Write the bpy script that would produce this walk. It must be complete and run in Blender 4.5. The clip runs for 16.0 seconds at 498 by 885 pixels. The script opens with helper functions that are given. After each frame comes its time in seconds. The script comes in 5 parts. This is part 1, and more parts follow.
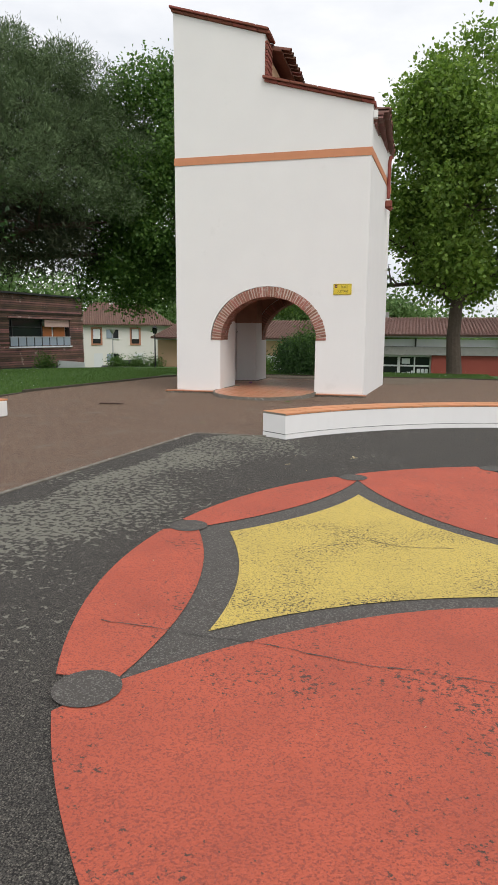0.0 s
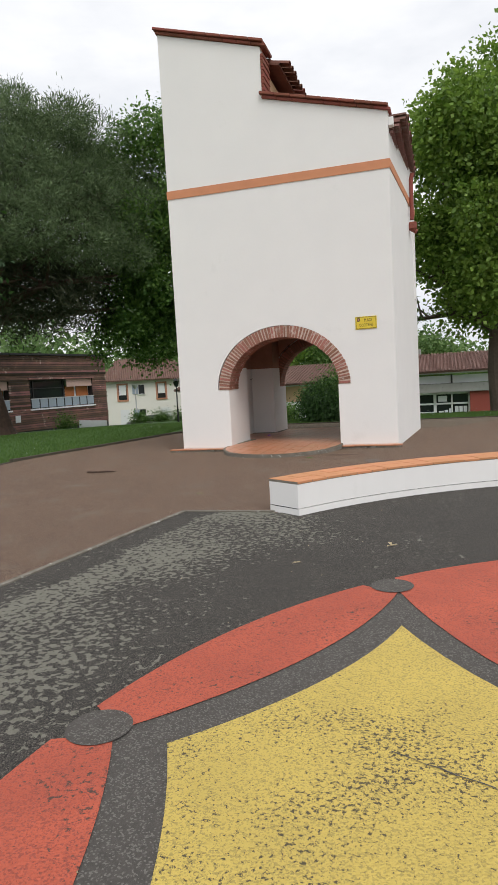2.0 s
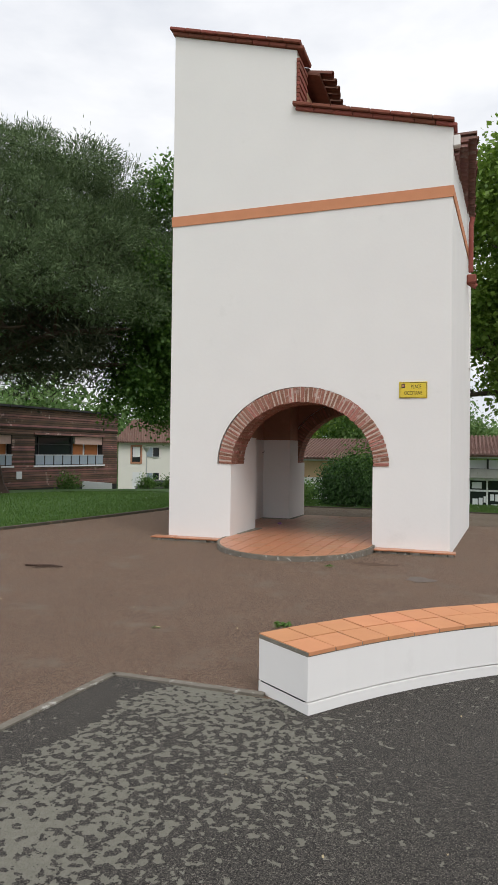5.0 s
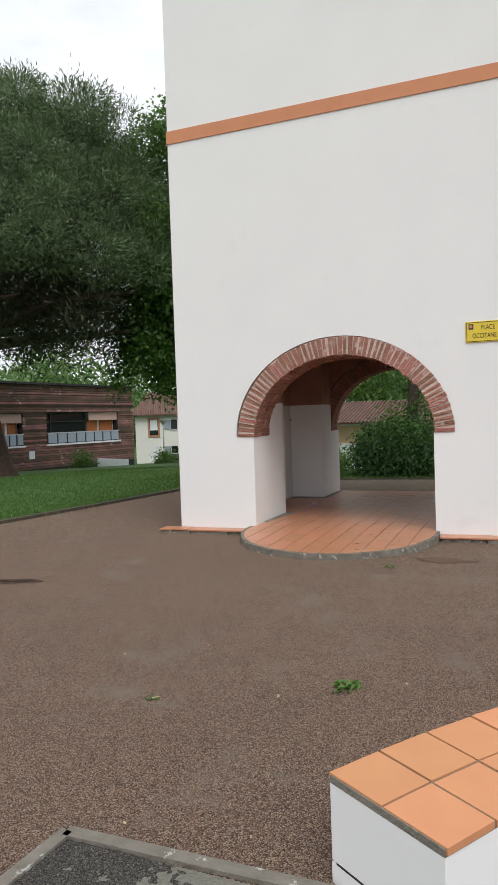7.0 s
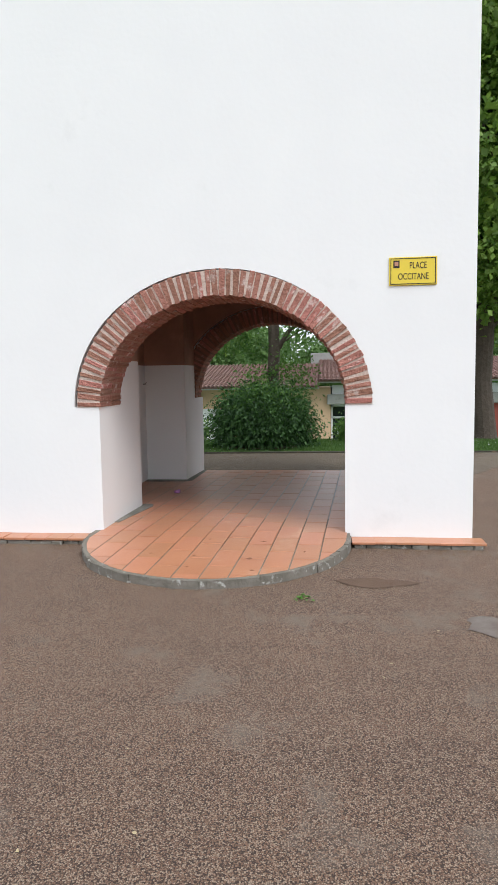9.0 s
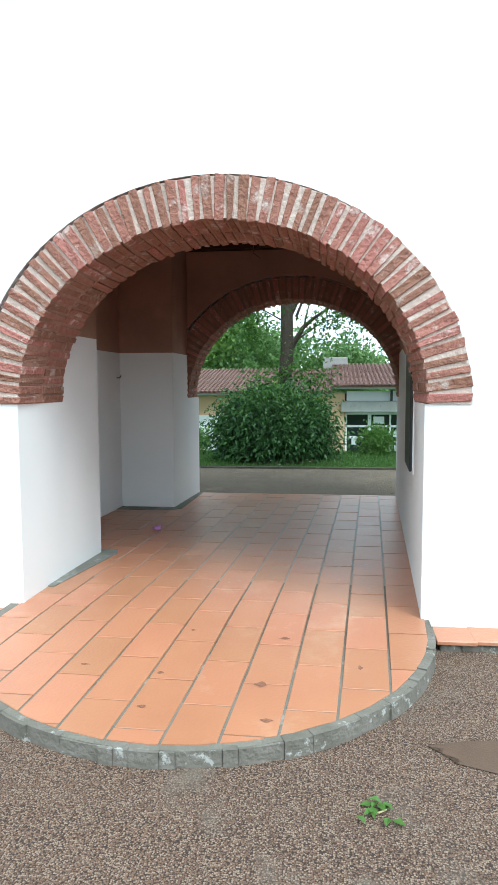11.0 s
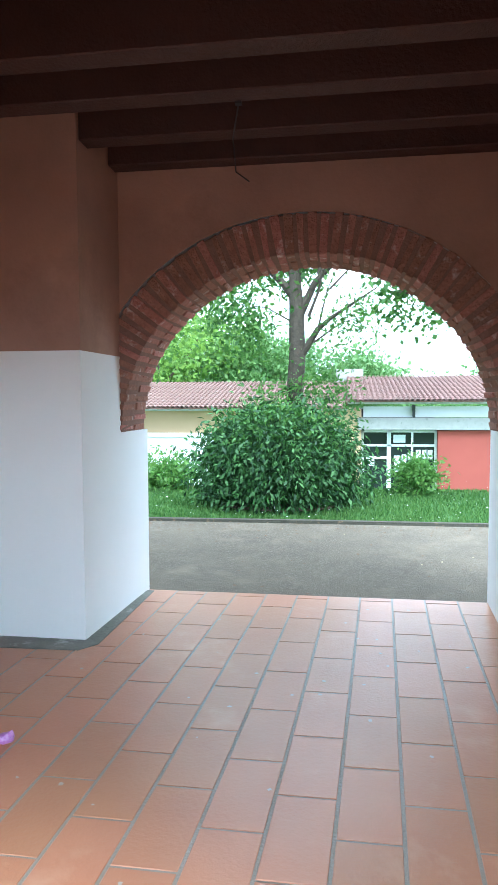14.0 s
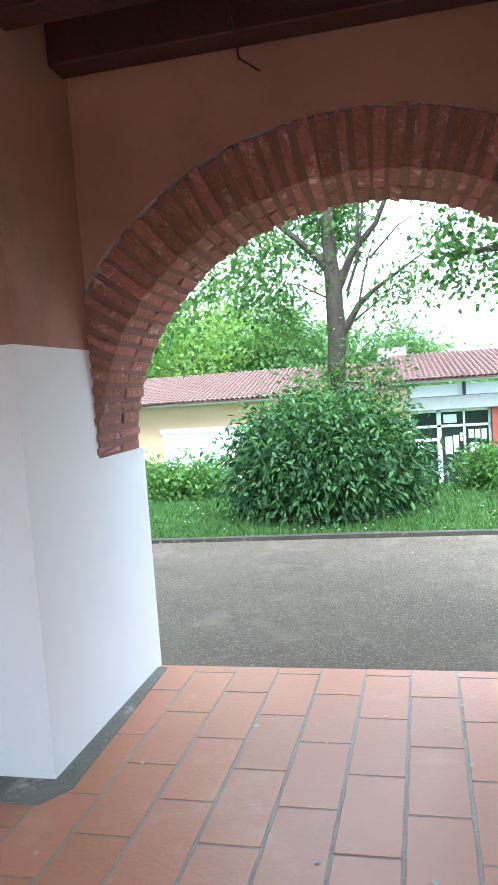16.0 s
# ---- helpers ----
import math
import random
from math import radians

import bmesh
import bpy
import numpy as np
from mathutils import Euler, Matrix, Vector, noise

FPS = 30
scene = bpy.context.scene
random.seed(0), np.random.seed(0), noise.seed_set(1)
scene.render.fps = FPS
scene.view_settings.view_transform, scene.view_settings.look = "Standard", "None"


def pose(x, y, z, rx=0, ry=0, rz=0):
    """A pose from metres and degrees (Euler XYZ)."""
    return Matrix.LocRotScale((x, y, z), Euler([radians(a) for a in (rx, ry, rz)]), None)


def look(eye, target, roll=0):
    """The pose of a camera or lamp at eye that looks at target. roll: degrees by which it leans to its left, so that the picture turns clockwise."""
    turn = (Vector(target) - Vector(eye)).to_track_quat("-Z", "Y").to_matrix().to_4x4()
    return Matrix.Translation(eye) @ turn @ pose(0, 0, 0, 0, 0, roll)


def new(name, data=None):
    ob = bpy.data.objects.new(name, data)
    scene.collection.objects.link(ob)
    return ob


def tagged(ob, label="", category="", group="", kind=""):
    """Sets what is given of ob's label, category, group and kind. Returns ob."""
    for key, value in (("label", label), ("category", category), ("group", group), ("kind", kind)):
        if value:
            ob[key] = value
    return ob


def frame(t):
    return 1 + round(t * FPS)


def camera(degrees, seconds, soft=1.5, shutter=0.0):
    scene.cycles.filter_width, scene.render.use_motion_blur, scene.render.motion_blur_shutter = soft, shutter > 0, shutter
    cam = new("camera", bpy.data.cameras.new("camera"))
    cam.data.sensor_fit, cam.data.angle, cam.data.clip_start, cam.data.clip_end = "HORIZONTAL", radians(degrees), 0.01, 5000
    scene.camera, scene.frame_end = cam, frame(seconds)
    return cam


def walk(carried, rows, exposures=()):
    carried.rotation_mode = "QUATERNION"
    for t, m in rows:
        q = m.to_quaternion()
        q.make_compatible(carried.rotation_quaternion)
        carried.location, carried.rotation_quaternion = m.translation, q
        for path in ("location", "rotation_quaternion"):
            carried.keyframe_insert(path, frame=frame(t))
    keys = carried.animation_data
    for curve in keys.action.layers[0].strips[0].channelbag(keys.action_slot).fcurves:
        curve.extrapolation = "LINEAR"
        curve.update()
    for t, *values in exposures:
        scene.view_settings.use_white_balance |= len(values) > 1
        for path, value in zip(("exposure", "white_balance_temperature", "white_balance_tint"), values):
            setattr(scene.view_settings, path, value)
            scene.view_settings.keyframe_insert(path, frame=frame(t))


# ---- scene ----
cam = camera(42.2, 16.0)
PATH = [
    (0, (3.261, -14.81, 1.442), (2.786, -12.895, 1.111), 0.4),
    (0.5, (3.157, -14.251, 1.414), (2.577, -12.373, 1.055), -1.4),
    (1, (3.204, -13.871, 1.461), (2.551, -11.999, 1.205), -1.8),
    (1.5, (3.133, -13.234, 1.423), (2.578, -11.324, 1.214), -2.4),
    (2, (3.126, -12.643, 1.424), (2.54, -10.739, 1.24), -3.2),
    (2.5, (3.036, -12.126, 1.436), (2.467, -10.222, 1.201), -0.2),
    (3, (2.948, -11.649, 1.407), (2.397, -9.73, 1.28), 0.3),
    (3.5, (2.903, -11.261, 1.453), (2.316, -9.358, 1.27), 0.7),
    (4, (2.734, -10.635, 1.403), (2.011, -8.772, 1.313), 0.2),
    (4.5, (2.606, -10.178, 1.432), (1.973, -8.285, 1.3), 1.5),
    (5, (2.479, -9.74, 1.506), (1.836, -7.846, 1.535), 0.7),
    (5.2, (2.459, -9.59, 1.523), (1.781, -7.711, 1.622), -0.3),
    (7.3, (1.631, -7.536, 1.528), (0.932, -5.666, 1.415), -2.2),
    (7.5, (1.551, -7.315, 1.544), (0.936, -5.418, 1.399), -1.3),
    (8, (1.279, -6.818, 1.572), (0.872, -4.866, 1.409), -0.5),
    (8.5, (1.119, -6.288, 1.54), (0.786, -4.322, 1.39), -1.7),
    (9, (0.937, -5.801, 1.535), (0.708, -3.823, 1.342), -0.9),
    (9.2, (0.912, -5.641, 1.498), (0.639, -3.669, 1.305), -1.3),
    (11.5, (0.55, -2.852, 1.394), (0.328, -0.871, 1.227), 0.6),
    (12, (0.48, -2.268, 1.409), (0.295, -0.281, 1.269), 1.0),
    (12.3, (0.453, -1.915, 1.349), (0.145, 0.06, 1.281), -1.8),
    (12.5, (0.43, -1.726, 1.383), (0.129, 0.239, 1.162), -2.4),
    (13, (0.419, -1.166, 1.404), (0.277, 0.814, 1.156), -2.0),
    (13.5, (0.466, -0.694, 1.422), (0.45, 1.303, 1.314), -1.0),
    (14, (0.425, -0.327, 1.481), (0.145, 1.649, 1.351), -0.2),
    (14.5, (0.377, 0.071, 1.519), (0.044, 2.041, 1.424), -2.5),
    (15, (0.373, 0.443, 1.538), (-0.1, 2.382, 1.409), -2.7),
    (15.5, (0.298, 0.731, 1.526), (-0.101, 2.688, 1.418), -3.3),
    (16, (0.281, 0.95, 1.539), (-0.127, 2.901, 1.376), -4.0),
]
walk(cam, [(t, look(eye, target, roll)) for t, eye, target, roll in PATH],
     exposures=[(0, 0.13, 6500, 10), (0.5, 0.2, 6500, 10), (1, 0.24, 6500, 10), (1.5, 0.18, 6500, 10), (2, 0.1, 6500, 10), (3.5, 0.13, 6500, 10), (4, 0.22, 6480, 10), (4.5, 0.13, 6460, 10), (5, 0.07, 6450, 10), (8, 0.35, 6200, 9), (9.2, 0.62, 6000, 8), (11.5, 1.2, 5000, -6), (12, 1.4, 4500, -6), (12.5, 1.85, 4300, -10), (13, 2.15, 4200, -12), (13.5, 2.32, 4600, -12), (14, 2.52, 4900, -4), (15, 2.68, 5050, 2), (16, 2.58, 5100, 2)])

# ---- world, sun, exposure ----
SUN_EL, SUN_AZ = 56, 140          # behind the walker, over the right shoulder
world = bpy.data.worlds.new("overcast_sky")
scene.world = world
world.use_nodes = True
wn, wl = world.node_tree.nodes, world.node_tree.links
wn.clear()
w_out, w_bg = wn.new("ShaderNodeOutputWorld"), wn.new("ShaderNodeBackground")
w_sky = wn.new("ShaderNodeTexSky")
w_sky.sky_type, w_sky.sun_disc = "NISHITA", False
w_sky.sun_elevation, w_sky.sun_rotation = radians(SUN_EL), radians(SUN_AZ)
w_sky.air_density, w_sky.dust_density = 1.2, 4.0
w_tc, w_map, w_noise, w_ramp, w_mix = (wn.new("ShaderNodeTexCoord"), wn.new("ShaderNodeMapping"), wn.new("ShaderNodeTexNoise"),
                                       wn.new("ShaderNodeValToRGB"), wn.new("ShaderNodeMix"))
w_map.inputs["Scale"].default_value = (1.0, 1.0, 2.6)
w_noise.inputs["Scale"].default_value, w_noise.inputs["Detail"].default_value = 2.2, 6
w_noise.inputs["Roughness"].default_value = 0.55
w_ramp.color_ramp.elements[0].position, w_ramp.color_ramp.elements[0].color = 0.30, (6.9, 7.25, 7.9, 1)
w_ramp.color_ramp.elements[1].position, w_ramp.color_ramp.elements[1].color = 0.62, (10.6, 10.6, 10.7, 1)
w_mix.data_type = "RGBA"
w_mix.inputs[0].default_value = 0.93      # cloud cover
wl.new(w_tc.outputs["Generated"], w_map.inputs["Vector"])
wl.new(w_map.outputs["Vector"], w_noise.inputs["Vector"])
wl.new(w_noise.outputs["Fac"], w_ramp.inputs["Fac"])
wl.new(w_sky.outputs["Color"], w_mix.inputs[6])
wl.new(w_ramp.outputs["Color"], w_mix.inputs[7])
wl.new(w_mix.outputs[2], w_bg.inputs["Color"])
w_bg.inputs["Strength"].default_value = 0.1
wl.new(w_bg.outputs["Background"], w_out.inputs["Surface"])

sun = new("sun", bpy.data.lights.new("sun", "SUN"))
sun.data.energy, sun.data.angle, sun.data.color = 1.5, radians(30), (1.0, 0.97, 0.93)
sun.matrix_world = pose(0, 0, 30, 90 - SUN_EL, 0, -(180 - (360 - SUN_AZ)))

# ---- materials ----


def material(name, colour, rough=0.8, colour2=None, scale=8.0, amount=0.5, bump=0.0, bump_scale=60.0, spots=None, spot_scale=3.0,
             spot_at=0.62, spot_soft=0.08, vary=0.0, island=False, metal=0.0, spec=0.4, detail=6,
             cluster=0.0, cluster_scale=0.7, speckle=None, speckle_scale=140.0, speckle_amount=0.0, pits=None):
    """A rough surface: two colours mixed by noise, a second layer of stains, fine relief, and variation from piece to piece."""
    m = bpy.data.materials.new(name)
    m.use_nodes = True
    n, l = m.node_tree.nodes, m.node_tree.links
    b = n["Principled BSDF"]
    b.inputs["Roughness"].default_value, b.inputs["Metallic"].default_value = rough, metal
    b.inputs["Specular IOR Level"].default_value = spec
    tc = n.new("ShaderNodeTexCoord")
    pos = n.new("ShaderNodeNewGeometry").outputs["Position"]
    t1 = n.new("ShaderNodeTexNoise")
    t1.inputs["Scale"].default_value, t1.inputs["Detail"].default_value = scale, detail
    t1.inputs["Roughness"].default_value = 0.76 if detail > 10 else 0.5
    l.new(pos, t1.inputs["Vector"])
    mix = n.new("ShaderNodeMix")
    mix.data_type = "RGBA"
    mix.inputs[6].default_value = (*colour, 1)
    mix.inputs[7].default_value = (*(colour2 or [c * 0.8 for c in colour]), 1)
    r1 = n.new("ShaderNodeValToRGB")
    r1.color_ramp.elements[0].position, r1.color_ramp.elements[1].position = 0.5 - 0.28, 0.5 + 0.28
    l.new(t1.outputs["Fac"], r1.inputs["Fac"])
    k = n.new("ShaderNodeMath")
    k.operation = "MULTIPLY"
    k.inputs[1].default_value = amount
    l.new(r1.outputs["Color"], k.inputs[0])
    l.new(k.outputs[0], mix.inputs[0])
    col = mix.outputs[2]
    if speckle:                                        # single grains of grit
        vo = n.new("ShaderNodeTexVoronoi")
        vo.inputs["Scale"].default_value = speckle_scale
        l.new(pos, vo.inputs["Vector"])
        sp = n.new("ShaderNodeSeparateColor")
        l.new(vo.outputs["Color"], sp.inputs[0])
        rs = n.new("ShaderNodeValToRGB")
        rs.color_ramp.elements[0].position, rs.color_ramp.elements[1].position = 1 - speckle_amount, 1 - speckle_amount * 0.5
        l.new(sp.outputs[0], rs.inputs["Fac"])
        m5 = n.new("ShaderNodeMix")
        m5.data_type = "RGBA"
        m5.inputs[7].default_value = (*speckle, 1)
        l.new(rs.outputs["Color"], m5.inputs[0])
        l.new(col, m5.inputs[6])
        col = m5.outputs[2]
        if pits:                                       # dark gaps between the grains
            rp = n.new("ShaderNodeValToRGB")
            rp.color_ramp.elements[0].position, rp.color_ramp.elements[1].position = 0.42, 0.70
            l.new(vo.outputs["Distance"], rp.inputs["Fac"])
            m6 = n.new("ShaderNodeMix")
            m6.data_type = "RGBA"
            m6.inputs[7].default_value = (*pits, 1)
            l.new(rp.outputs["Color"], m6.inputs[0])
            l.new(col, m6.inputs[6])
            col = m6.outputs[2]
    if spots:
        t2 = n.new("ShaderNodeTexNoise")
        t2.inputs["Scale"].default_value, t2.inputs["Detail"].default_value, t2.inputs["Roughness"].default_value = spot_scale, 10, 0.68
        l.new(pos, t2.inputs["Vector"])
        r2 = n.new("ShaderNodeValToRGB")
        r2.color_ramp.elements[0].position, r2.color_ramp.elements[1].position = spot_at, spot_at + spot_soft
        fac = t2.outputs["Fac"]
        if cluster:                                    # stains gather in larger areas
            t4 = n.new("ShaderNodeTexNoise")
            t4.inputs["Scale"].default_value, t4.inputs["Detail"].default_value = cluster_scale, 3
            l.new(pos, t4.inputs["Vector"])
            ma = n.new("ShaderNodeMath")
            ma.operation = "MULTIPLY_ADD"
            ma.inputs[1].default_value, ma.inputs[2].default_value = cluster, -0.5 * cluster
            l.new(t4.outputs["Fac"], ma.inputs[0])
            ad = n.new("ShaderNodeMath")
            l.new(ma.outputs[0], ad.inputs[0])
            l.new(fac, ad.inputs[1])
            fac = ad.outputs[0]
        l.new(fac, r2.inputs["Fac"])
        m2 = n.new("ShaderNodeMix")
        m2.data_type = "RGBA"
        m2.inputs[7].default_value = (*spots, 1)
        l.new(r2.outputs["Color"], m2.inputs[0])
        l.new(col, m2.inputs[6])
        col = m2.outputs[2]
    if vary:
        hs = n.new("ShaderNodeHueSaturation")
        src = n.new("ShaderNodeNewGeometry").outputs["Random Per Island"] if island else n.new("ShaderNodeObjectInfo").outputs["Random"]
        mr = n.new("ShaderNodeMapRange")
        mr.inputs["To Min"].default_value, mr.inputs["To Max"].default_value = 1 - vary, 1 + vary
        l.new(src, mr.inputs["Value"])
        l.new(mr.outputs[0], hs.inputs["Value"])
        mh = n.new("ShaderNodeMapRange")
        mh.inputs["To Min"].default_value, mh.inputs["To Max"].default_value = 0.5 + vary * 0.05, 0.5 - vary * 0.05
        l.new(src, mh.inputs["Value"])
        l.new(mh.outputs[0], hs.inputs["Hue"])
        l.new(col, hs.inputs["Color"])
        col = hs.outputs["Color"]
    l.new(col, b.inputs["Base Color"])
    if bump:
        t3 = n.new("ShaderNodeTexNoise")
        t3.inputs["Scale"].default_value, t3.inputs["Detail"].default_value = bump_scale, 4
        l.new(pos, t3.inputs["Vector"])
        bp = n.new("ShaderNodeBump")
        bp.inputs["Strength"].default_value, bp.inputs["Distance"].default_value = bump, 0.02
        l.new(t3.outputs["Fac"], bp.inputs["Height"])
        l.new(bp.outputs["Normal"], b.inputs["Normal"])
    return m


def leaf_material(name, colour, colour2, see_through=0.35, rough=0.55):
    """Leaves: colour varies from leaf to leaf; part of the light passes through."""
    m = bpy.data.materials.new(name)
    m.use_nodes = True
    n, l = m.node_tree.nodes, m.node_tree.links
    b = n["Principled BSDF"]
    b.inputs["Roughness"].default_value = rough
    mix = n.new("ShaderNodeMix")
    mix.data_type = "RGBA"
    mix.inputs[6].default_value, mix.inputs[7].default_value = (*colour, 1), (*colour2, 1)
    l.new(n.new("ShaderNodeNewGeometry").outputs["Random Per Island"], mix.inputs[0])
    l.new(mix.outputs[2], b.inputs["Base Color"])
    tr, add = n.new("ShaderNodeBsdfTranslucent"), n.new("ShaderNodeMixShader")
    l.new(mix.outputs[2], tr.inputs["Color"])
    add.inputs[0].default_value = see_through
    l.new(b.outputs[0], add.inputs[1])
    l.new(tr.outputs[0], add.inputs[2])
    l.new(add.outputs[0], n["Material Output"].inputs["Surface"])
    return m


def glass_material(name, tint, rough=0.05):
    m = bpy.data.materials.new(name)
    m.use_nodes = True
    b = m.node_tree.nodes["Principled BSDF"]
    b.inputs["Base Color"].default_value, b.inputs["Roughness"].default_value = (*tint, 1), rough
    b.inputs["Specular IOR Level"].default_value = 0.6
    return m


def asphalt_material(name):
    """Dark gritty asphalt; a pale mossy crust lies along the kerb of the square and breaks into flakes further in."""
    m = material(name, (0.056, 0.051, 0.045), 0.92, (0.10, 0.090, 0.078), 3.0, 0.9, 1.0, 100, speckle=(0.17, 0.155, 0.13), speckle_scale=190, speckle_amount=0.3, detail=14, pits=(0.018, 0.016, 0.014))
    n, l = m.node_tree.nodes, m.node_tree.links
    b = n["Principled BSDF"]
    base = b.inputs["Base Color"].links[0].from_socket
    pos = n.new("ShaderNodeNewGeometry").outputs["Position"]

    def math_node(op, a, k=None, c=None):
        q = n.new("ShaderNodeMath")
        q.operation = op
        for slot, v in enumerate((a, k, c)):
            if v is None:
                continue
            if isinstance(v, (int, float)):
                q.inputs[slot].default_value = v
            else:
                l.new(v, q.inputs[slot])
        return q.outputs[0]

    def noise_node(scale, detail, rough, warp=0.0):
        q = n.new("ShaderNodeTexNoise")
        q.inputs["Scale"].default_value, q.inputs["Detail"].default_value, q.inputs["Roughness"].default_value = scale, detail, rough
        q.inputs["Distortion"].default_value = warp
        l.new(pos, q.inputs["Vector"])
        return q.outputs["Fac"]

    xyz = n.new("ShaderNodeSeparateXYZ")
    l.new(pos, xyz.inputs[0])
    # distance from the side kerb and from the top kerb
    side = math_node("MULTIPLY_ADD", xyz.outputs[1], -0.126, -0.97)
    side = math_node("ADD", side, math_node("MULTIPLY", xyz.outputs[0], 0.992))
    ramp = n.new("ShaderNodeValToRGB")
    e = ramp.color_ramp.elements
    e[0].position, e[0].color = 0.0, (0.30, 0.30, 0.30, 1)
    e[1].position, e[1].color = 1.0, (0.15, 0.15, 0.15, 1)
    for at, v in ((0.075, 0.30), (0.10, 0.70), (0.20, 0.64), (0.32, 0.48), (0.44, 0.32), (0.65, 0.21)):
        k = e.new(at)
        k.color = (v, v, v, 1)
    wob = math_node("MULTIPLY_ADD", noise_node(0.9, 3, 0.5), 0.8, -0.4)
    l.new(math_node("MULTIPLY", math_node("ADD", side, wob), 0.25), ramp.inputs["Fac"])
    big = math_node("MULTIPLY_ADD", noise_node(0.75, 3, 0.5), 0.9, -0.45)
    cover = math_node("ADD", ramp.outputs["Color"], big)
    flake = noise_node(21.0, 6, 0.55, 0.1)
    v = math_node("ADD", math_node("MULTIPLY_ADD", flake, 2.3, -1.15), cover)
    edge = n.new("ShaderNodeMapRange")
    edge.inputs["From Min"].default_value, edge.inputs["From Max"].default_value = 0.565, 0.585
    l.new(v, edge.inputs["Value"])
    tone = n.new("ShaderNodeMix")
    tone.data_type = "RGBA"
    tone.inputs[6].default_value, tone.inputs[7].default_value = (0.12, 0.118, 0.092, 1), (0.27, 0.26, 0.215, 1)
    l.new(noise_node(26.0, 8, 0.7), tone.inputs[0])
    mix = n.new("ShaderNodeMix")
    mix.data_type = "RGBA"
    l.new(edge.outputs[0], mix.inputs[0])
    l.new(base, mix.inputs[6])
    l.new(tone.outputs[2], mix.inputs[7])
    l.new(mix.outputs[2], b.inputs["Base Color"])
    # the crust stands a little above the asphalt
    rise = n.new("ShaderNodeBump")
    rise.inputs["Strength"].default_value, rise.inputs["Distance"].default_value = 0.6, 0.006
    l.new(edge.outputs[0], rise.inputs["Height"])
    l.new(b.inputs["Normal"].links[0].from_socket, rise.inputs["Normal"])
    l.new(rise.outputs["Normal"], b.inputs["Normal"])
    return m


M_ASPHALT = asphalt_material("asphalt")
M_WHITE = material("white_render", (0.82, 0.81, 0.79), 0.9, (0.76, 0.75, 0.74), 1.3, 0.6, 0.07, 19, spots=(0.70, 0.69, 0.67), spot_scale=1.1, spot_at=0.60, spot_soft=0.25)
M_BROWN = material("brown_render", (0.41, 0.23, 0.165), 0.9, (0.27, 0.15, 0.11), 2.4, 0.9, 0.12, 50, spots=(0.25, 0.135, 0.095), spot_scale=1.1, spot_at=0.52, spot_soft=0.2)
M_BAND = material("orange_band", (0.62, 0.27, 0.14), 0.85, (0.54, 0.23, 0.12), 5, 0.7, 0.1, 60)
M_TILE = material("terracotta_tile", (0.48, 0.216, 0.112), 0.34, (0.41, 0.168, 0.090), 3, 0.8, 0.10, 70, spots=(0.53, 0.30, 0.185), spot_scale=2.2, spot_at=0.58, spot_soft=0.2, vary=0.07, spec=0.5)
M_BENCHTILE = material("bench_tile", (0.60, 0.275, 0.13), 0.7, (0.52, 0.22, 0.11), 6, 0.7, 0.08, 90, vary=0.08)
M_GROUT_DUSTY = material("dusty_grout", (0.33, 0.275, 0.22), 0.38, (0.25, 0.205, 0.165), 5, 0.9, 0.3, 100)
M_GROUT = material("grey_grout", (0.23, 0.21, 0.17), 0.7, (0.13, 0.118, 0.092), 7, 0.95, 0.5, 100, spots=(0.38, 0.37, 0.33), spot_scale=5, spot_at=0.58, spot_soft=0.12)
M_BRICK = material("red_brick", (0.40, 0.185, 0.135), 0.92, (0.25, 0.11, 0.08), 26, 0.95, 0.9, 50, spots=(0.56, 0.44, 0.39), spot_scale=9, spot_at=0.55, spot_soft=0.12, vary=0.22)
M_MORTAR = material("pale_mortar", (0.66, 0.55, 0.48), 0.95, (0.46, 0.33, 0.27), 18, 0.8, 0.6, 50)
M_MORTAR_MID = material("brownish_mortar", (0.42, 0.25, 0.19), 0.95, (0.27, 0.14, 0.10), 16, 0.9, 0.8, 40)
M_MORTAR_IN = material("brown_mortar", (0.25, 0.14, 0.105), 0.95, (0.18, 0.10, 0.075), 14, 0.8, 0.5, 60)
M_COPING = material("coping_brick", (0.27, 0.085, 0.055), 0.85, (0.19, 0.06, 0.045), 14, 0.9, 0.4, 60, vary=0.2)
M_ROOF = material("roof_tile", (0.23, 0.125, 0.098), 0.88, (0.14, 0.085, 0.07), 7, 0.9, 0.3, 40, spots=(0.28, 0.22, 0.185), spot_scale=3.5, spot_at=0.56, spot_soft=0.15, vary=0.3)
M_ROOF_DARK = material("weathered_roof_tile", (0.20, 0.085, 0.06), 0.9, (0.13, 0.06, 0.045), 8, 0.9, 0.3, 40, vary=0.3)
M_PATH = material("reddish_bitumen", (0.245, 0.142, 0.088), 0.92, (0.135, 0.084, 0.060), 0.8, 0.9, 1.0, 120, spots=(0.20, 0.16, 0.125), spot_scale=1.4, spot_at=0.55, spot_soft=0.16,
                  speckle=(0.36, 0.265, 0.19), speckle_scale=170, speckle_amount=0.5, detail=14, pits=(0.055, 0.034, 0.025))
M_RED = material("red_paint", (0.58, 0.122, 0.066), 0.75, (0.38, 0.080, 0.048), 1.9, 0.9, 0.8, 110, spots=(0.09, 0.05, 0.04), spot_scale=42, spot_at=0.60, spot_soft=0.05, cluster=0.42, cluster_scale=1.5,
                 speckle=(0.33, 0.075, 0.05), speckle_scale=150, speckle_amount=0.36)
